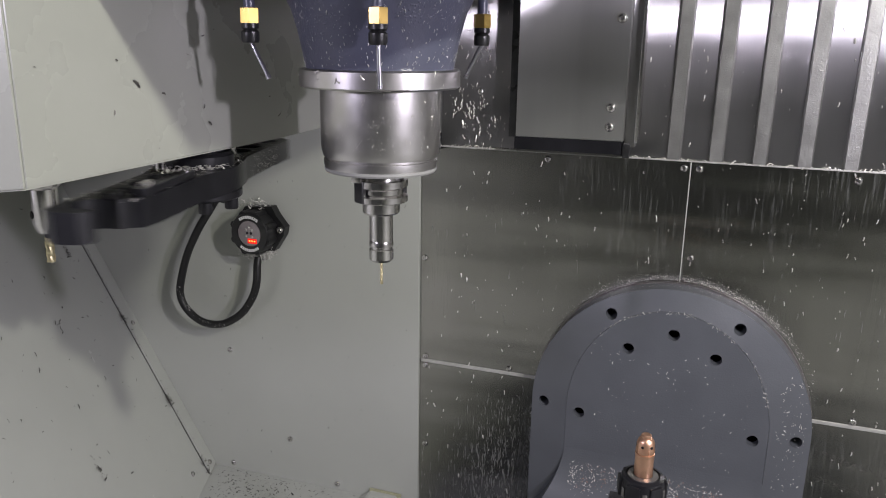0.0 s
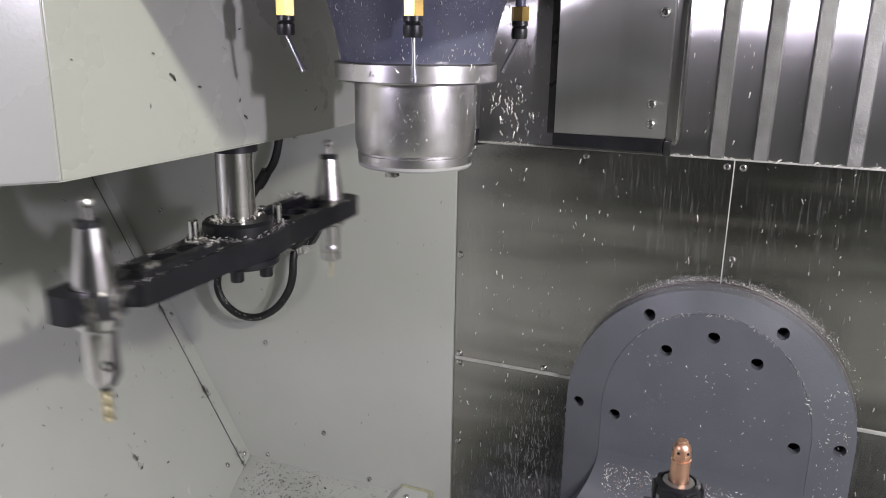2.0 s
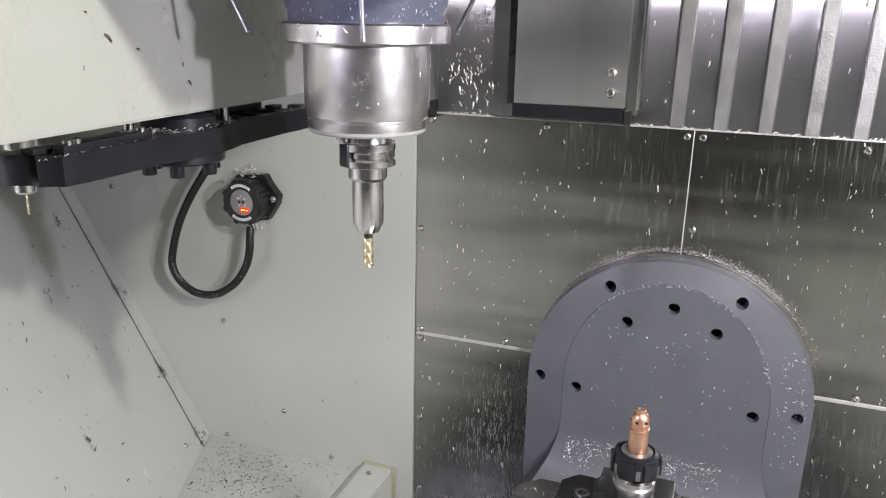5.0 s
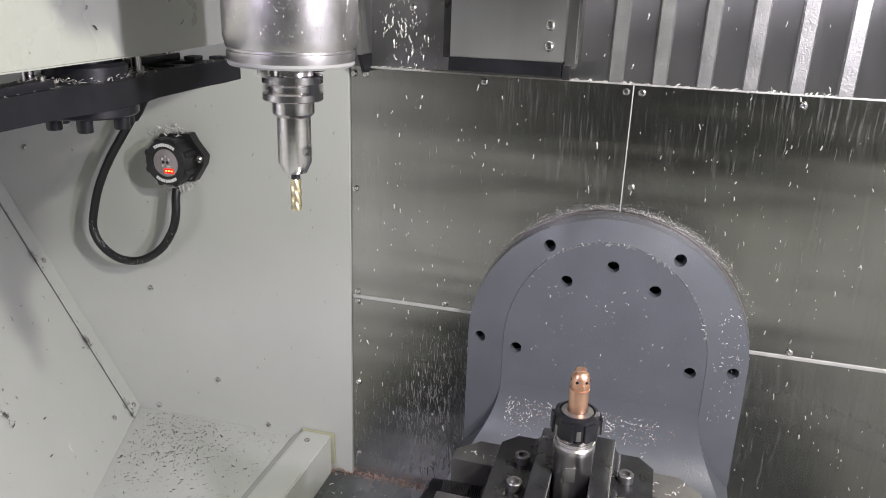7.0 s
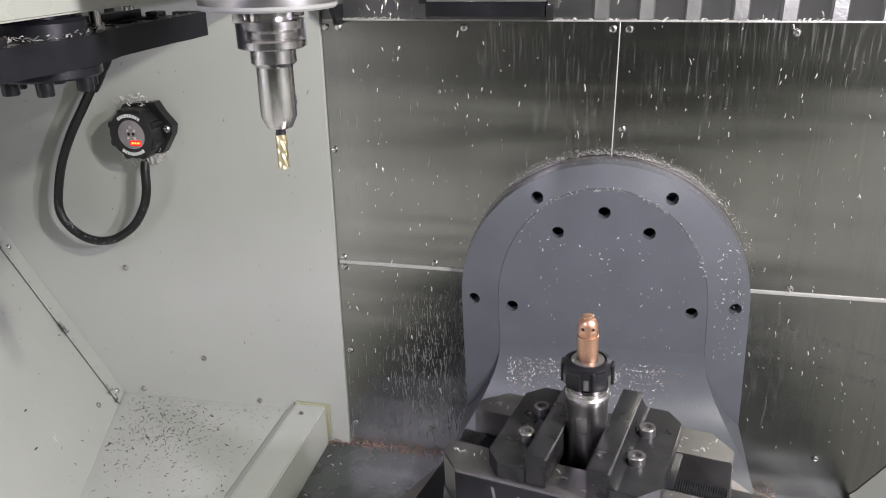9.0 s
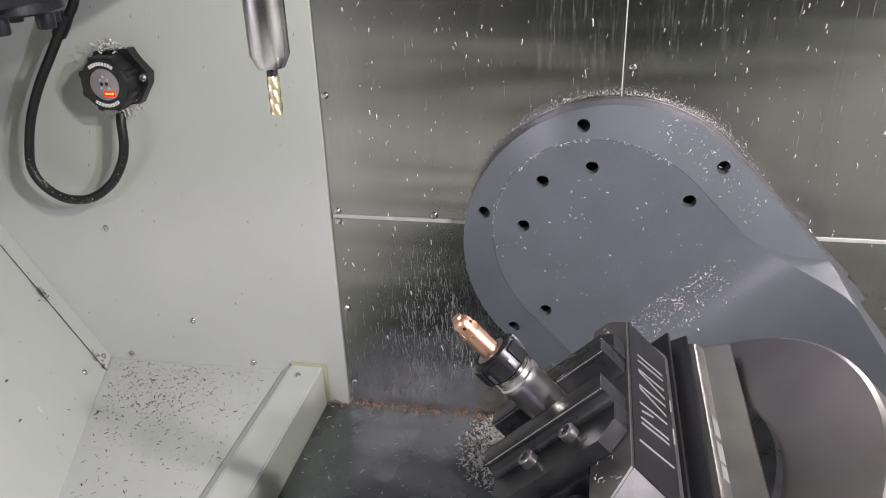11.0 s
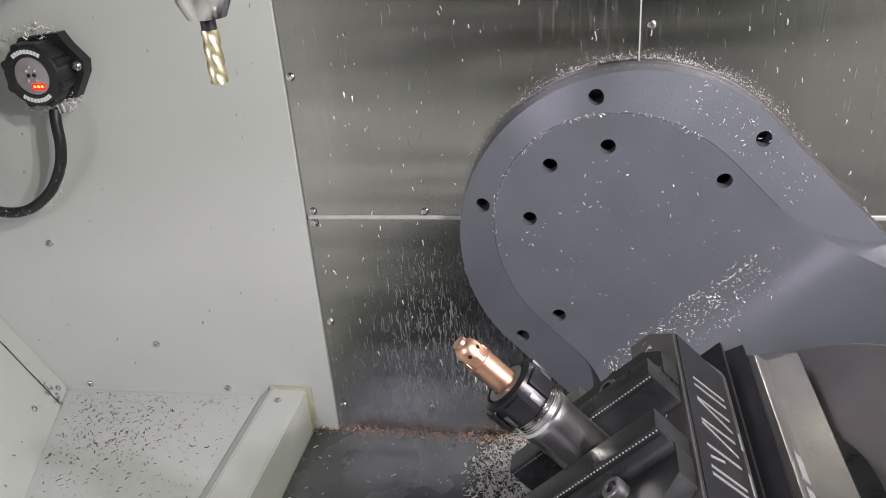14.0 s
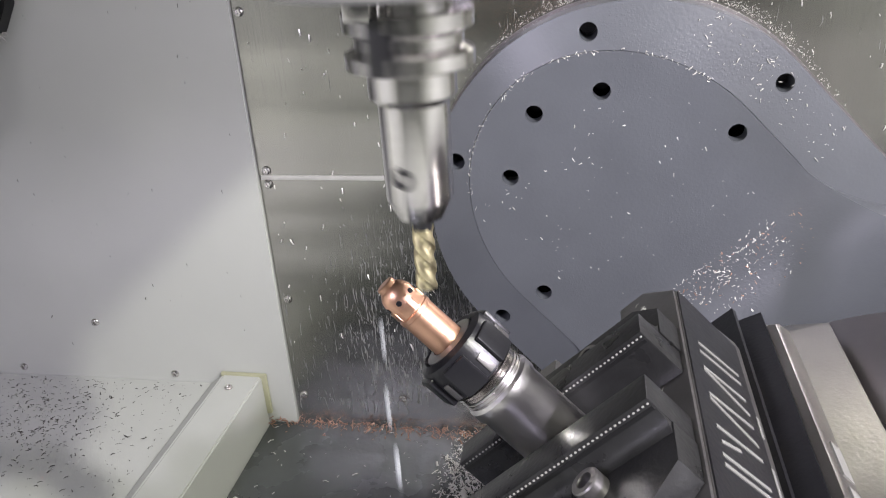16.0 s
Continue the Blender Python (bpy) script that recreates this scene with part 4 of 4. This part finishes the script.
def ledge_spot(g):
    """Loosely clustered spots on the ledge, clear of the slope's foot."""
    while True:
        if g.random() < 0.45:
            x, y = g.gauss(-0.93, 0.07), g.gauss(1.27, 0.06)
        else:
            x, y = -1.06 + 0.36 * g.random(), WALL - 0.012 - 0.5 * g.random() ** 1.4
        if y < WALL - 0.010 and -0.70 > x > FOOT.x + 0.012 - 0.39 * (y - FOOT.y):
            return (x, y, 0.0643 + 0.006 * (x + 1.09) / 0.406), (0, 0, 1)


chips("ledge_chips", "fine dull metal chips scattered over the painted ledge", M_CHIPD, 1, 950, ledge_spot, 0.0031)
chips("slope_chips", "dull metal chips sticking to the painted slope", M_CHIPD, 2, 170, lambda g: (on_slope(0.03 + 0.75 * g.random(), 0.02 + 0.9 * g.random(), 0.0004), FACE), 0.0045)
chips("clump_chips", "small dark clumps of chips on the slope", M_CHIPD, 12, 70, lambda g: (lambda c: (on_slope(c[0] + g.gauss(0, 0.004), c[1] + g.gauss(0, 0.010), 0.001 + 0.004 * g.random()), FACE))(g.choice(((0.30, 0.50), (0.13, 0.62), (0.42, 0.24)))), 0.0045)
chips("seam_chips", "chips caught in the folded lip of the slope", M_CHIPD, 3, 260, lambda g: (on_slope(0.053 + g.gauss(0, 0.006), g.choice((0.0, 0.03, 0.19, 0.20, 0.41, 0.42)) + g.random() * (0.6 if g.random() < 0.5 else 0.02), 0.001 + 0.004 * g.random()), FACE), 0.004)
chips("wall_chips", "bright chips stuck to the steel back wall", M_CHIP, 4, 420, lambda g: ((-0.54 + 1.2 * g.random(), WALL - 0.0002, 0.10 + 0.77 * g.random()), (0, -1, 0)), 0.0058, True)
chips("upper_wall_chips", "bright chips stuck to the upper steel sheets", M_CHIP, 5, 210, lambda g: ((-0.50 + 0.12 * g.random() if g.random() < 0.6 else -0.13 + 0.7 * g.random(), WALL + 0.0036, 0.88 + 0.35 * g.random()), (0, -1, 0)), 0.0068, True)
chips("cluster_chips", "bright chips clustered on the sheet beside the cover", M_CHIP, 11, 46, lambda g: ((-0.452 + g.gauss(0, 0.022), WALL + 0.0036, 0.938 + g.gauss(0, 0.022)), (0, -1, 0)), 0.0085, True)
chips("sill_chips", "bright chips lying along the top of the lower sheets", M_CHIP, 6, 160, lambda g: ((-0.54 + 1.2 * g.random(), WALL - 0.001 + 0.002 * g.random(), 0.8745 + 0.002 * g.random()), (0, -0.6, 1)), 0.0055)
chips("joint_chips", "reddish chips piled along the foot of the wall", M_CHIPC, 7, 900, lambda g: ((-0.60 + 0.9 * g.random(), WALL - 0.002 - abs(g.gauss(0, 0.012)), 0.001 + abs(g.gauss(0, 0.005))), (g.gauss(0, 0.6), -0.5, 1)), 0.0050)
chips("chip_heap", "heap of bright curled chips on the floor by the wall", M_CHIP, 8, 5600, lambda g: (lambda r, a: ((-0.188 + 0.85 * r * math.cos(a), 1.300 + 0.95 * r * math.sin(a), 0.001 + max(0.003, 0.030 - 0.2 * r) * g.random()), (g.gauss(0, 1), g.gauss(0, 1), 1)))(0.125 * g.random() ** 0.75 * (0.8 + 0.4 * g.random()), g.random() * 6.283), 0.0054)
chips("floor_chips", "bright chips strewn over the dark floor", M_CHIP, 9, 260, lambda g: ((-0.59 + 0.7 * g.random(), 0.85 + 0.54 * g.random() ** 0.6, 0.0), (0, 0, 1)), 0.0040)


def runs(name, label, seed, count, where):
    """Dried and wet trickles down a sheet: thin wavering raised lines."""
    g = random.Random(seed)
    bm = bmesh.new()
    for _ in range(count):
        x, z, ln, w = where(g)
        n = max(3, int(ln / 0.006))
        row = []
        for k in range(n + 1):
            x += g.gauss(0, 0.0008)
            ww = w * (0.35 + 0.9 * g.random()) * (1 if 0 < k < n else 0.3)
            zz = z - ln * k / n
            row.append((bm.verts.new((x - ww, WALL - 0.0002, zz)), bm.verts.new((x, WALL - 0.0002 - 0.5 * w, zz)), bm.verts.new((x + ww, WALL - 0.0002, zz))))
        for p, q in zip(row, row[1:]):
            bm.faces.new((p[0], p[1], q[1], q[0]))
            bm.faces.new((p[1], p[2], q[2], q[1]))
    return tagged(finish(name, bm, M_RUN), label, "coolant", kind="stuff")


def splash_run(g):
    x = max(-0.545, min(0.05, g.gauss(-0.305, 0.095)))
    top = 0.40 - 0.9 * abs(x + 0.28) * g.random() - 0.30 * g.random() ** 0.8
    return x, max(0.05, top), 0.003 + 0.026 * g.random() ** 2.5, 0.0003 + 0.0007 * g.random()


def dry_run(g):
    x = -0.54 + 1.2 * g.random()
    return x, 0.80 - 0.28 * g.random() + 0.06 * math.sin(9 * x), 0.004 + 0.020 * g.random() ** 2, 0.0003 + 0.0004 * g.random()


runs("splash_runs", "pale trickles of coolant down the steel behind the vise", 71, 2000, splash_run)
runs("dried_runs", "dried pale drips on the upper steel sheets", 72, 220, dry_run)


def clinging(parent, label, material, seed, count, where, size, hang=False):
    """Chips that cling to a thing and move with it."""
    ob = chips("swarf", label, material, seed, count, where, size, hang)
    ob.parent = parent
    del ob["category"]
    return ob


def round_wall(g, r, z0, z1):
    a = g.random() * 6.283
    return (r * math.cos(a), r * math.sin(a), z0 + (z1 - z0) * g.random()), (math.cos(a), math.sin(a), 0)


def casting_spot(g):
    prof = [(0.0835, 0.142), (0.086, 0.155), (0.090, 0.175), (0.097, 0.200), (0.110, 0.225), (0.130, 0.245)]
    k = g.randrange(len(prof) - 1)
    f, a = g.random(), g.random() * 6.283
    r = prof[k][0] + (prof[k + 1][0] - prof[k][0]) * f
    z = prof[k][1] + (prof[k + 1][1] - prof[k][1]) * f
    return (r * math.cos(a), r * math.sin(a), z), (math.cos(a), math.sin(a), -0.4)


clinging(head, "bright chips stuck to the spindle nose", M_CHIP, 21, 700, lambda g: round_wall(g, 0.0686, 0.050, 0.117), 0.0018, True)
clinging(head, "bright chips stuck to the casting", M_CHIP, 22, 900, casting_spot, 0.0022, True)
clinging(head, "chips on the clamp ring", M_CHIP, 23, 30, lambda g: round_wall(g, 0.0906, 0.120, 0.137), 0.0035)


def boss_edge(g):
    a = math.radians(15 + 120 * g.random())
    return (0.180 * math.cos(a) + g.gauss(0, 0.0016), 1.3392, 0.212 * math.sin(a) + g.gauss(0, 0.0016)), (0, -1, 0.3)


def sweep_spot(g, x):
    a = math.radians(10 + 50 * abs(g.gauss(0.20, 0.16)))
    a = min(a, 1.5)
    return (x, 1.3395 - 0.15 + 0.15 * math.cos(a), -0.088 - 0.15 * math.sin(a)), (0, -math.cos(a), math.sin(a))


clinging(tilting_arm, "bright chips along the raised edge", M_CHIP, 31, 130, boss_edge, 0.0022)
clinging(tilting_arm, "bright specks of chips on the swept face", M_CHIP, 32, 620, lambda g: sweep_spot(g, -0.165 + 0.28 * g.random() ** 1.4), 0.0020)
clinging(tilting_arm, "copper and bright specks of chips", M_CHIPC, 33, 160, lambda g: sweep_spot(g, -0.15 + 0.30 * g.random()), 0.0020)
clinging(tilting_arm, "bright chips on the flange face", M_CHIP, 34, 110, lambda g: (lambda x, z: ((x, 1.3896 - band_depth(x, z), z), (0.3, -1, 0)))(0.19 + 0.05 * g.random(), -0.10 + 0.22 * g.random()), 0.0021)
clinging(tilting_arm, "bright chips on the face", M_CHIP, 35, 90, lambda g: ((-0.14 + 0.28 * g.random(), 1.3393, -0.08 + 0.22 * g.random()), (0, -1, 0)), 0.0021)
clinging(tilting_arm, "bright chips round the rim against the wall", M_CHIP, 36, 420, lambda g: (lambda a: ((0.252 * math.cos(a), 1.391 - 0.030 * g.random() ** 3, 0.252 * math.sin(a)), (math.cos(a), -0.4, math.sin(a))))(math.radians(-5 + 175 * g.random())), 0.0014)
clinging(arm, "bright curled chips heaped round the hub", M_CHIP, 41, 420, lambda g: (lambda r, a: ((r * math.cos(a), r * math.sin(a) * 0.6, 0.0155 + 0.018 * (r < 0.044) + 0.004 * g.random()), (g.gauss(0, 0.5), g.gauss(0, 0.5), 1)))(0.026 + 0.055 * g.random(), g.random() * 6.283), 0.0050)
clinging(arm, "bright chips along the bar", M_CHIP, 42, 260, lambda g: ((-0.24 + 0.48 * g.random(), g.choice((-0.030, 0.028)) + g.gauss(0, 0.004), 0.0152), (0, 0, 1)), 0.0028)
clinging(arm, "wet chips on the bar's side", M_CHIP, 43, 260, lambda g: ((-0.24 + 0.18 * g.random(), 0.0345, -0.013 + 0.026 * g.random()), (0, 1, 0)), 0.0019)
chips("receiver_swarf", "matted fine swarf caught round the receiver", M_CHIP, 51, 520, lambda g: (lambda a, r: ((-0.922 + r * math.cos(a), WALL - 0.010 - 0.028 * g.random(), 0.672 + r * math.sin(a)), (g.gauss(0, 1), -1, g.gauss(0, 1))))(math.radians(g.choice((g.uniform(60, 130), g.uniform(215, 320), g.uniform(230, 310)))), 0.050 + 0.020 * g.random()), 0.0038)
chips("hose_chips", "fine bright specks stuck to the black hose", M_CHIP, 55, 130, lambda g: (lambda a: ((-1.012 + 0.100 * math.cos(a) + g.gauss(0, 0.003), 1.3368, 0.550 + 0.098 * math.sin(a) + g.gauss(0, 0.003)), (g.gauss(0, 1), -1, g.gauss(0, 1))))(math.radians(g.uniform(190, 355))), 0.0022)
chips("housing_chips", "dark chips stuck to the painted housing", M_CHIPD, 52, 46, lambda g: ((-0.5745, 0.50 + 0.42 * g.random(), 0.95 + 0.40 * g.random()), (1, 0, 0)), 0.0045)
chips("panel_chips", "dark chips stuck to the painted back panel", M_CHIPD, 53, 90, lambda g: ((-1.25 + 0.68 * g.random(), WALL - 0.0062, 0.12 + 0.7 * g.random()), (0, -1, 0)), 0.0038, True)
clinging(vise_ob, "bright chips lying on the vise", M_CHIP, 54, 90, lambda g: ((-0.155 + 0.31 * g.random(), g.choice((-1, 1)) * (0.040 + 0.03 * g.random()), 0.0686), (0, 0, 1)), 0.0035)


# ---- coolant ----
def streak_string():
    """Five milky streaks, one above the other, falling together."""
    th = empty("coolant_streak", pose(-0.3, 0.8, 1.3))
    tagged(th, "milky streaks of coolant falling from the spindle nose", "coolant", "coolant streaks")
    g = random.Random(5)
    n = 6
    for q in range(5):
        ln, r = 0.009 + 0.008 * g.random(), 0.0014 + 0.0009 * g.random()
        one = lathe([(0, 0)] + [(r * math.sin(math.pi * (0.15 + 0.75 * k / n)) ** 0.5, ln * (k + 0.4) / n) for k in range(n)] + [(0, ln)], 8)
        part("drop", moved(one, pose(g.gauss(0, 0.0010), g.gauss(0, 0.0010), 0.046 * q)), M_DROP, th)
    return th


first_drop = streak_string()
drops = [first_drop] + [copy_thing(first_drop, pose(-0.3, 0.8, 1.3)) for _ in range(27)]


# the sheet's pale reflective bands, drawn as rows of tiny slivers
chips("reflective_band_slivers", "fine slivers standing for smooth reflective bands on the steel wall", M_CHIPD, 61, 1600, lambda g: (lambda f, k: ((0.215 + 0.36 * f, WALL - 0.0003, (0.362, 0.312)[k] - 0.07 * f - 0.03 * f * f + g.gauss(0, 0.005)), (0, -1, 0)))(g.random(), g.randrange(2)), 0.0013)
chips("arch_chips", "fine chips packed on the wall above the arm", M_CHIP, 62, 1500, lambda g: (lambda a, r: ((-0.048 + r * math.cos(a), WALL - 0.0003, 0.400 + r * math.sin(a)), (0, -1, 0)))(math.radians(g.gauss(82, 28)), 0.255 + abs(g.gauss(0, 0.006))), 0.0011)


# ---- what moves ----
def head_at(t):
    rows = [(0, SX, SY, 0.901), (5.4, SX, SY, 0.903), (5.6, SX, SY, 0.921), (9.2, SX, SY, 0.919), (11.5, SX + 0.002, SY, 0.917), (12.5, SX + 0.007, SY, 0.915), (13.5, SX + 0.011, SY, 0.915), (14.1, SX + 0.014, SY, 0.915), (14.2, -0.345, SY, 0.914), (14.3, -0.316, SY, 0.908), (14.4, -0.272, SY, 0.898), (14.5, -0.234, SY, 0.889), (14.6, -0.202, SY, 0.884), (14.8, -0.185, SY, 0.882), (15.0, -0.185, SY, 0.881), (15.1, -0.185, SY, 0.868), (15.2, -0.185, SY, 0.832), (15.3, -0.185, SY, 0.795), (15.4, -0.185, SY, 0.774), (15.5, -0.185, SY, 0.768), (15.8, -0.185, SY, 0.764), (15.9, -0.185, SY, 0.746), (16.0, -0.185, SY, 0.713)]
    for (t0, *a), (t1, *b) in zip(rows, rows[1:]):
        if t <= t1:
            f = (t - t0) / (t1 - t0)
            return [u + (v - u) * f for u, v in zip(a, b)]
    return rows[-1][1:]


DROP = 0.095
PARK = 90.0
ARM_ROWS = [(0.0, -76, 0), (0.1, -50, 0), (0.2, -18, 0), (0.3, 2, 0), (0.4, GRIP, 0), (1.0, GRIP, 0), (1.1, GRIP, 0.022), (1.2, GRIP, 0.050), (1.3, GRIP, 0.078), (1.4, GRIP + 0.5, 0.092), (1.5, GRIP + 3, DROP), (1.6, 8.5, DROP), (1.7, 23, DROP), (1.8, 46, DROP), (1.9, 68, DROP), (2.0, 92, DROP), (2.1, 122, DROP), (2.2, 144, DROP), (2.3, 163, DROP), (2.4, 176, DROP), (2.5, GRIP + 178, 0.094), (2.6, GRIP + 180, 0.080), (2.7, GRIP + 180, 0.056), (2.8, GRIP + 180, 0.030), (2.9, GRIP + 180, 0.008), (3.0, GRIP + 180, 0), (3.5, GRIP + 180, 0), (3.7, 160, 0), (3.9, 120, 0), (4.1, PARK + 4, 0), (4.2, PARK, 0), (16.0, PARK, 0)]


def tilt_at(t):
    return pose(TX, 0, TZ, 0, -TILT_END * smooth((t - 8.765) / 1.7), 0)


def smooth(f):
    f = max(0.0, min(1.0, f))
    return f * f * (3 - 2 * f)


def turn_at(t):
    rows = [(0, 0), (8.85, 0), (8.9, -2), (9.0, -13), (9.1, -31), (9.2, -50), (9.3, -67), (9.4, -80), (9.5, -87), (9.6, -90), (16, -90)]
    for (t0, a), (t1, b) in zip(rows, rows[1:]):
        if t <= t1:
            return a + (b - a) * (t - t0) / (t1 - t0)
    return rows[-1][1]


def motions():
    head_times = [0, 5.3, 5.4, 5.5, 5.6, 5.7, 9.2, 11.5, 12.5, 13.5, 14.0, 14.1, 14.2, 14.3, 14.4, 14.5, 14.6, 14.7, 14.8, 14.9, 15.0, 15.1, 15.2, 15.3, 15.4, 15.5, 15.6, 15.8, 15.9, 16.0]
    walk(head, [(t, pose(*head_at(t))) for t in head_times])
    walk(arm, [(t, pose(AX, AY, 0.901 - d, 0, 0, a)) for t, a, d in ARM_ROWS])
    z = 0.901

    def carried(a, d, end):
        r = radians(a + end)
        return pose(AX + ARM_R * math.cos(r), AY + ARM_R * math.sin(r), z - d, 0, 0, a - GRIP + end + 60)

    swap = [row for row in ARM_ROWS if 1.0 <= row[0] <= 3.0]
    walk(drill_tool, [(0, carried(GRIP, 0, 0))] + [(t, carried(a, d, 0)) for t, a, d in swap] + [(16.0, carried(GRIP + 180, 0, 0))])
    mill = [(0, carried(GRIP, 0, 180))] + [(t, carried(a, d, 180)) for t, a, d in swap]
    mill.append((5.3, carried(GRIP + 180, 0, 180)))
    a = 60.0 + 360
    for k in range(162, 481):
        x, y, h = head_at(k / 30)
        mill.append((k / 30, pose(x, y, h, 0, 0, a)))
        if k > 176:
            a += 85.0
    walk(mill_tool, mill)
    rng = random.Random(77)
    for k, ob in enumerate(drops):
        side = k % 2
        t0 = (14.45 if side == 0 else 14.93) + 0.105 * (k // 2) + 0.02 * rng.random() + (0.8 if side and k > 14 else 0.0)
        sx, sy = (-0.028, -0.012) if side == 0 else (0.024, -0.030)
        hx, hy, hz = head_at(min(16.0, t0))
        top = Vector((hx + sx, hy + sy, hz + 0.05))
        low = Vector((hx + sx + 0.012, hy + sy, -0.25))
        lean = math.degrees(math.atan2(top.x - low.x, top.z - low.z))
        rows = []
        for t in [0, 14.0, 14.1, 14.2, 14.3, 14.4, 14.5, 14.6, 14.8, 15.0, 15.1, 15.2, 15.3, 15.4, 15.5, 15.8, 15.9]:
            if t < t0 - 0.05:
                x, y, h = head_at(t)
                rows.append((t, pose(x + sx, y + sy, h + 0.05, 0, lean, 0)))
        rows += [(t0 + 0.11 * q, pose(*(top + (low - top) * q / 4), 0, lean, 0)) for q in range(5)]
        rows.append((max(17.0, t0 + 0.6), pose(*low, 0, lean, 0)))
        walk(ob, rows)
    ts = [0, 8.7, 8.8] + [8.9 + 0.1 * k for k in range(0, 23)] + [11.3, 16.0]
    ts = sorted({round(t, 2) for t in ts})
    walk(tilting_arm, [(t, tilt_at(t)) for t in ts])
    for ob, dz in ((rotary_table, 0), (vise_ob, 0), (chuck, -0.006), (nozzle_blank, -0.006)):
        walk(ob, [(t, tilt_at(t) @ pose(0, CY, dz, 0, 0, turn_at(t))) for t in ts])


motions()
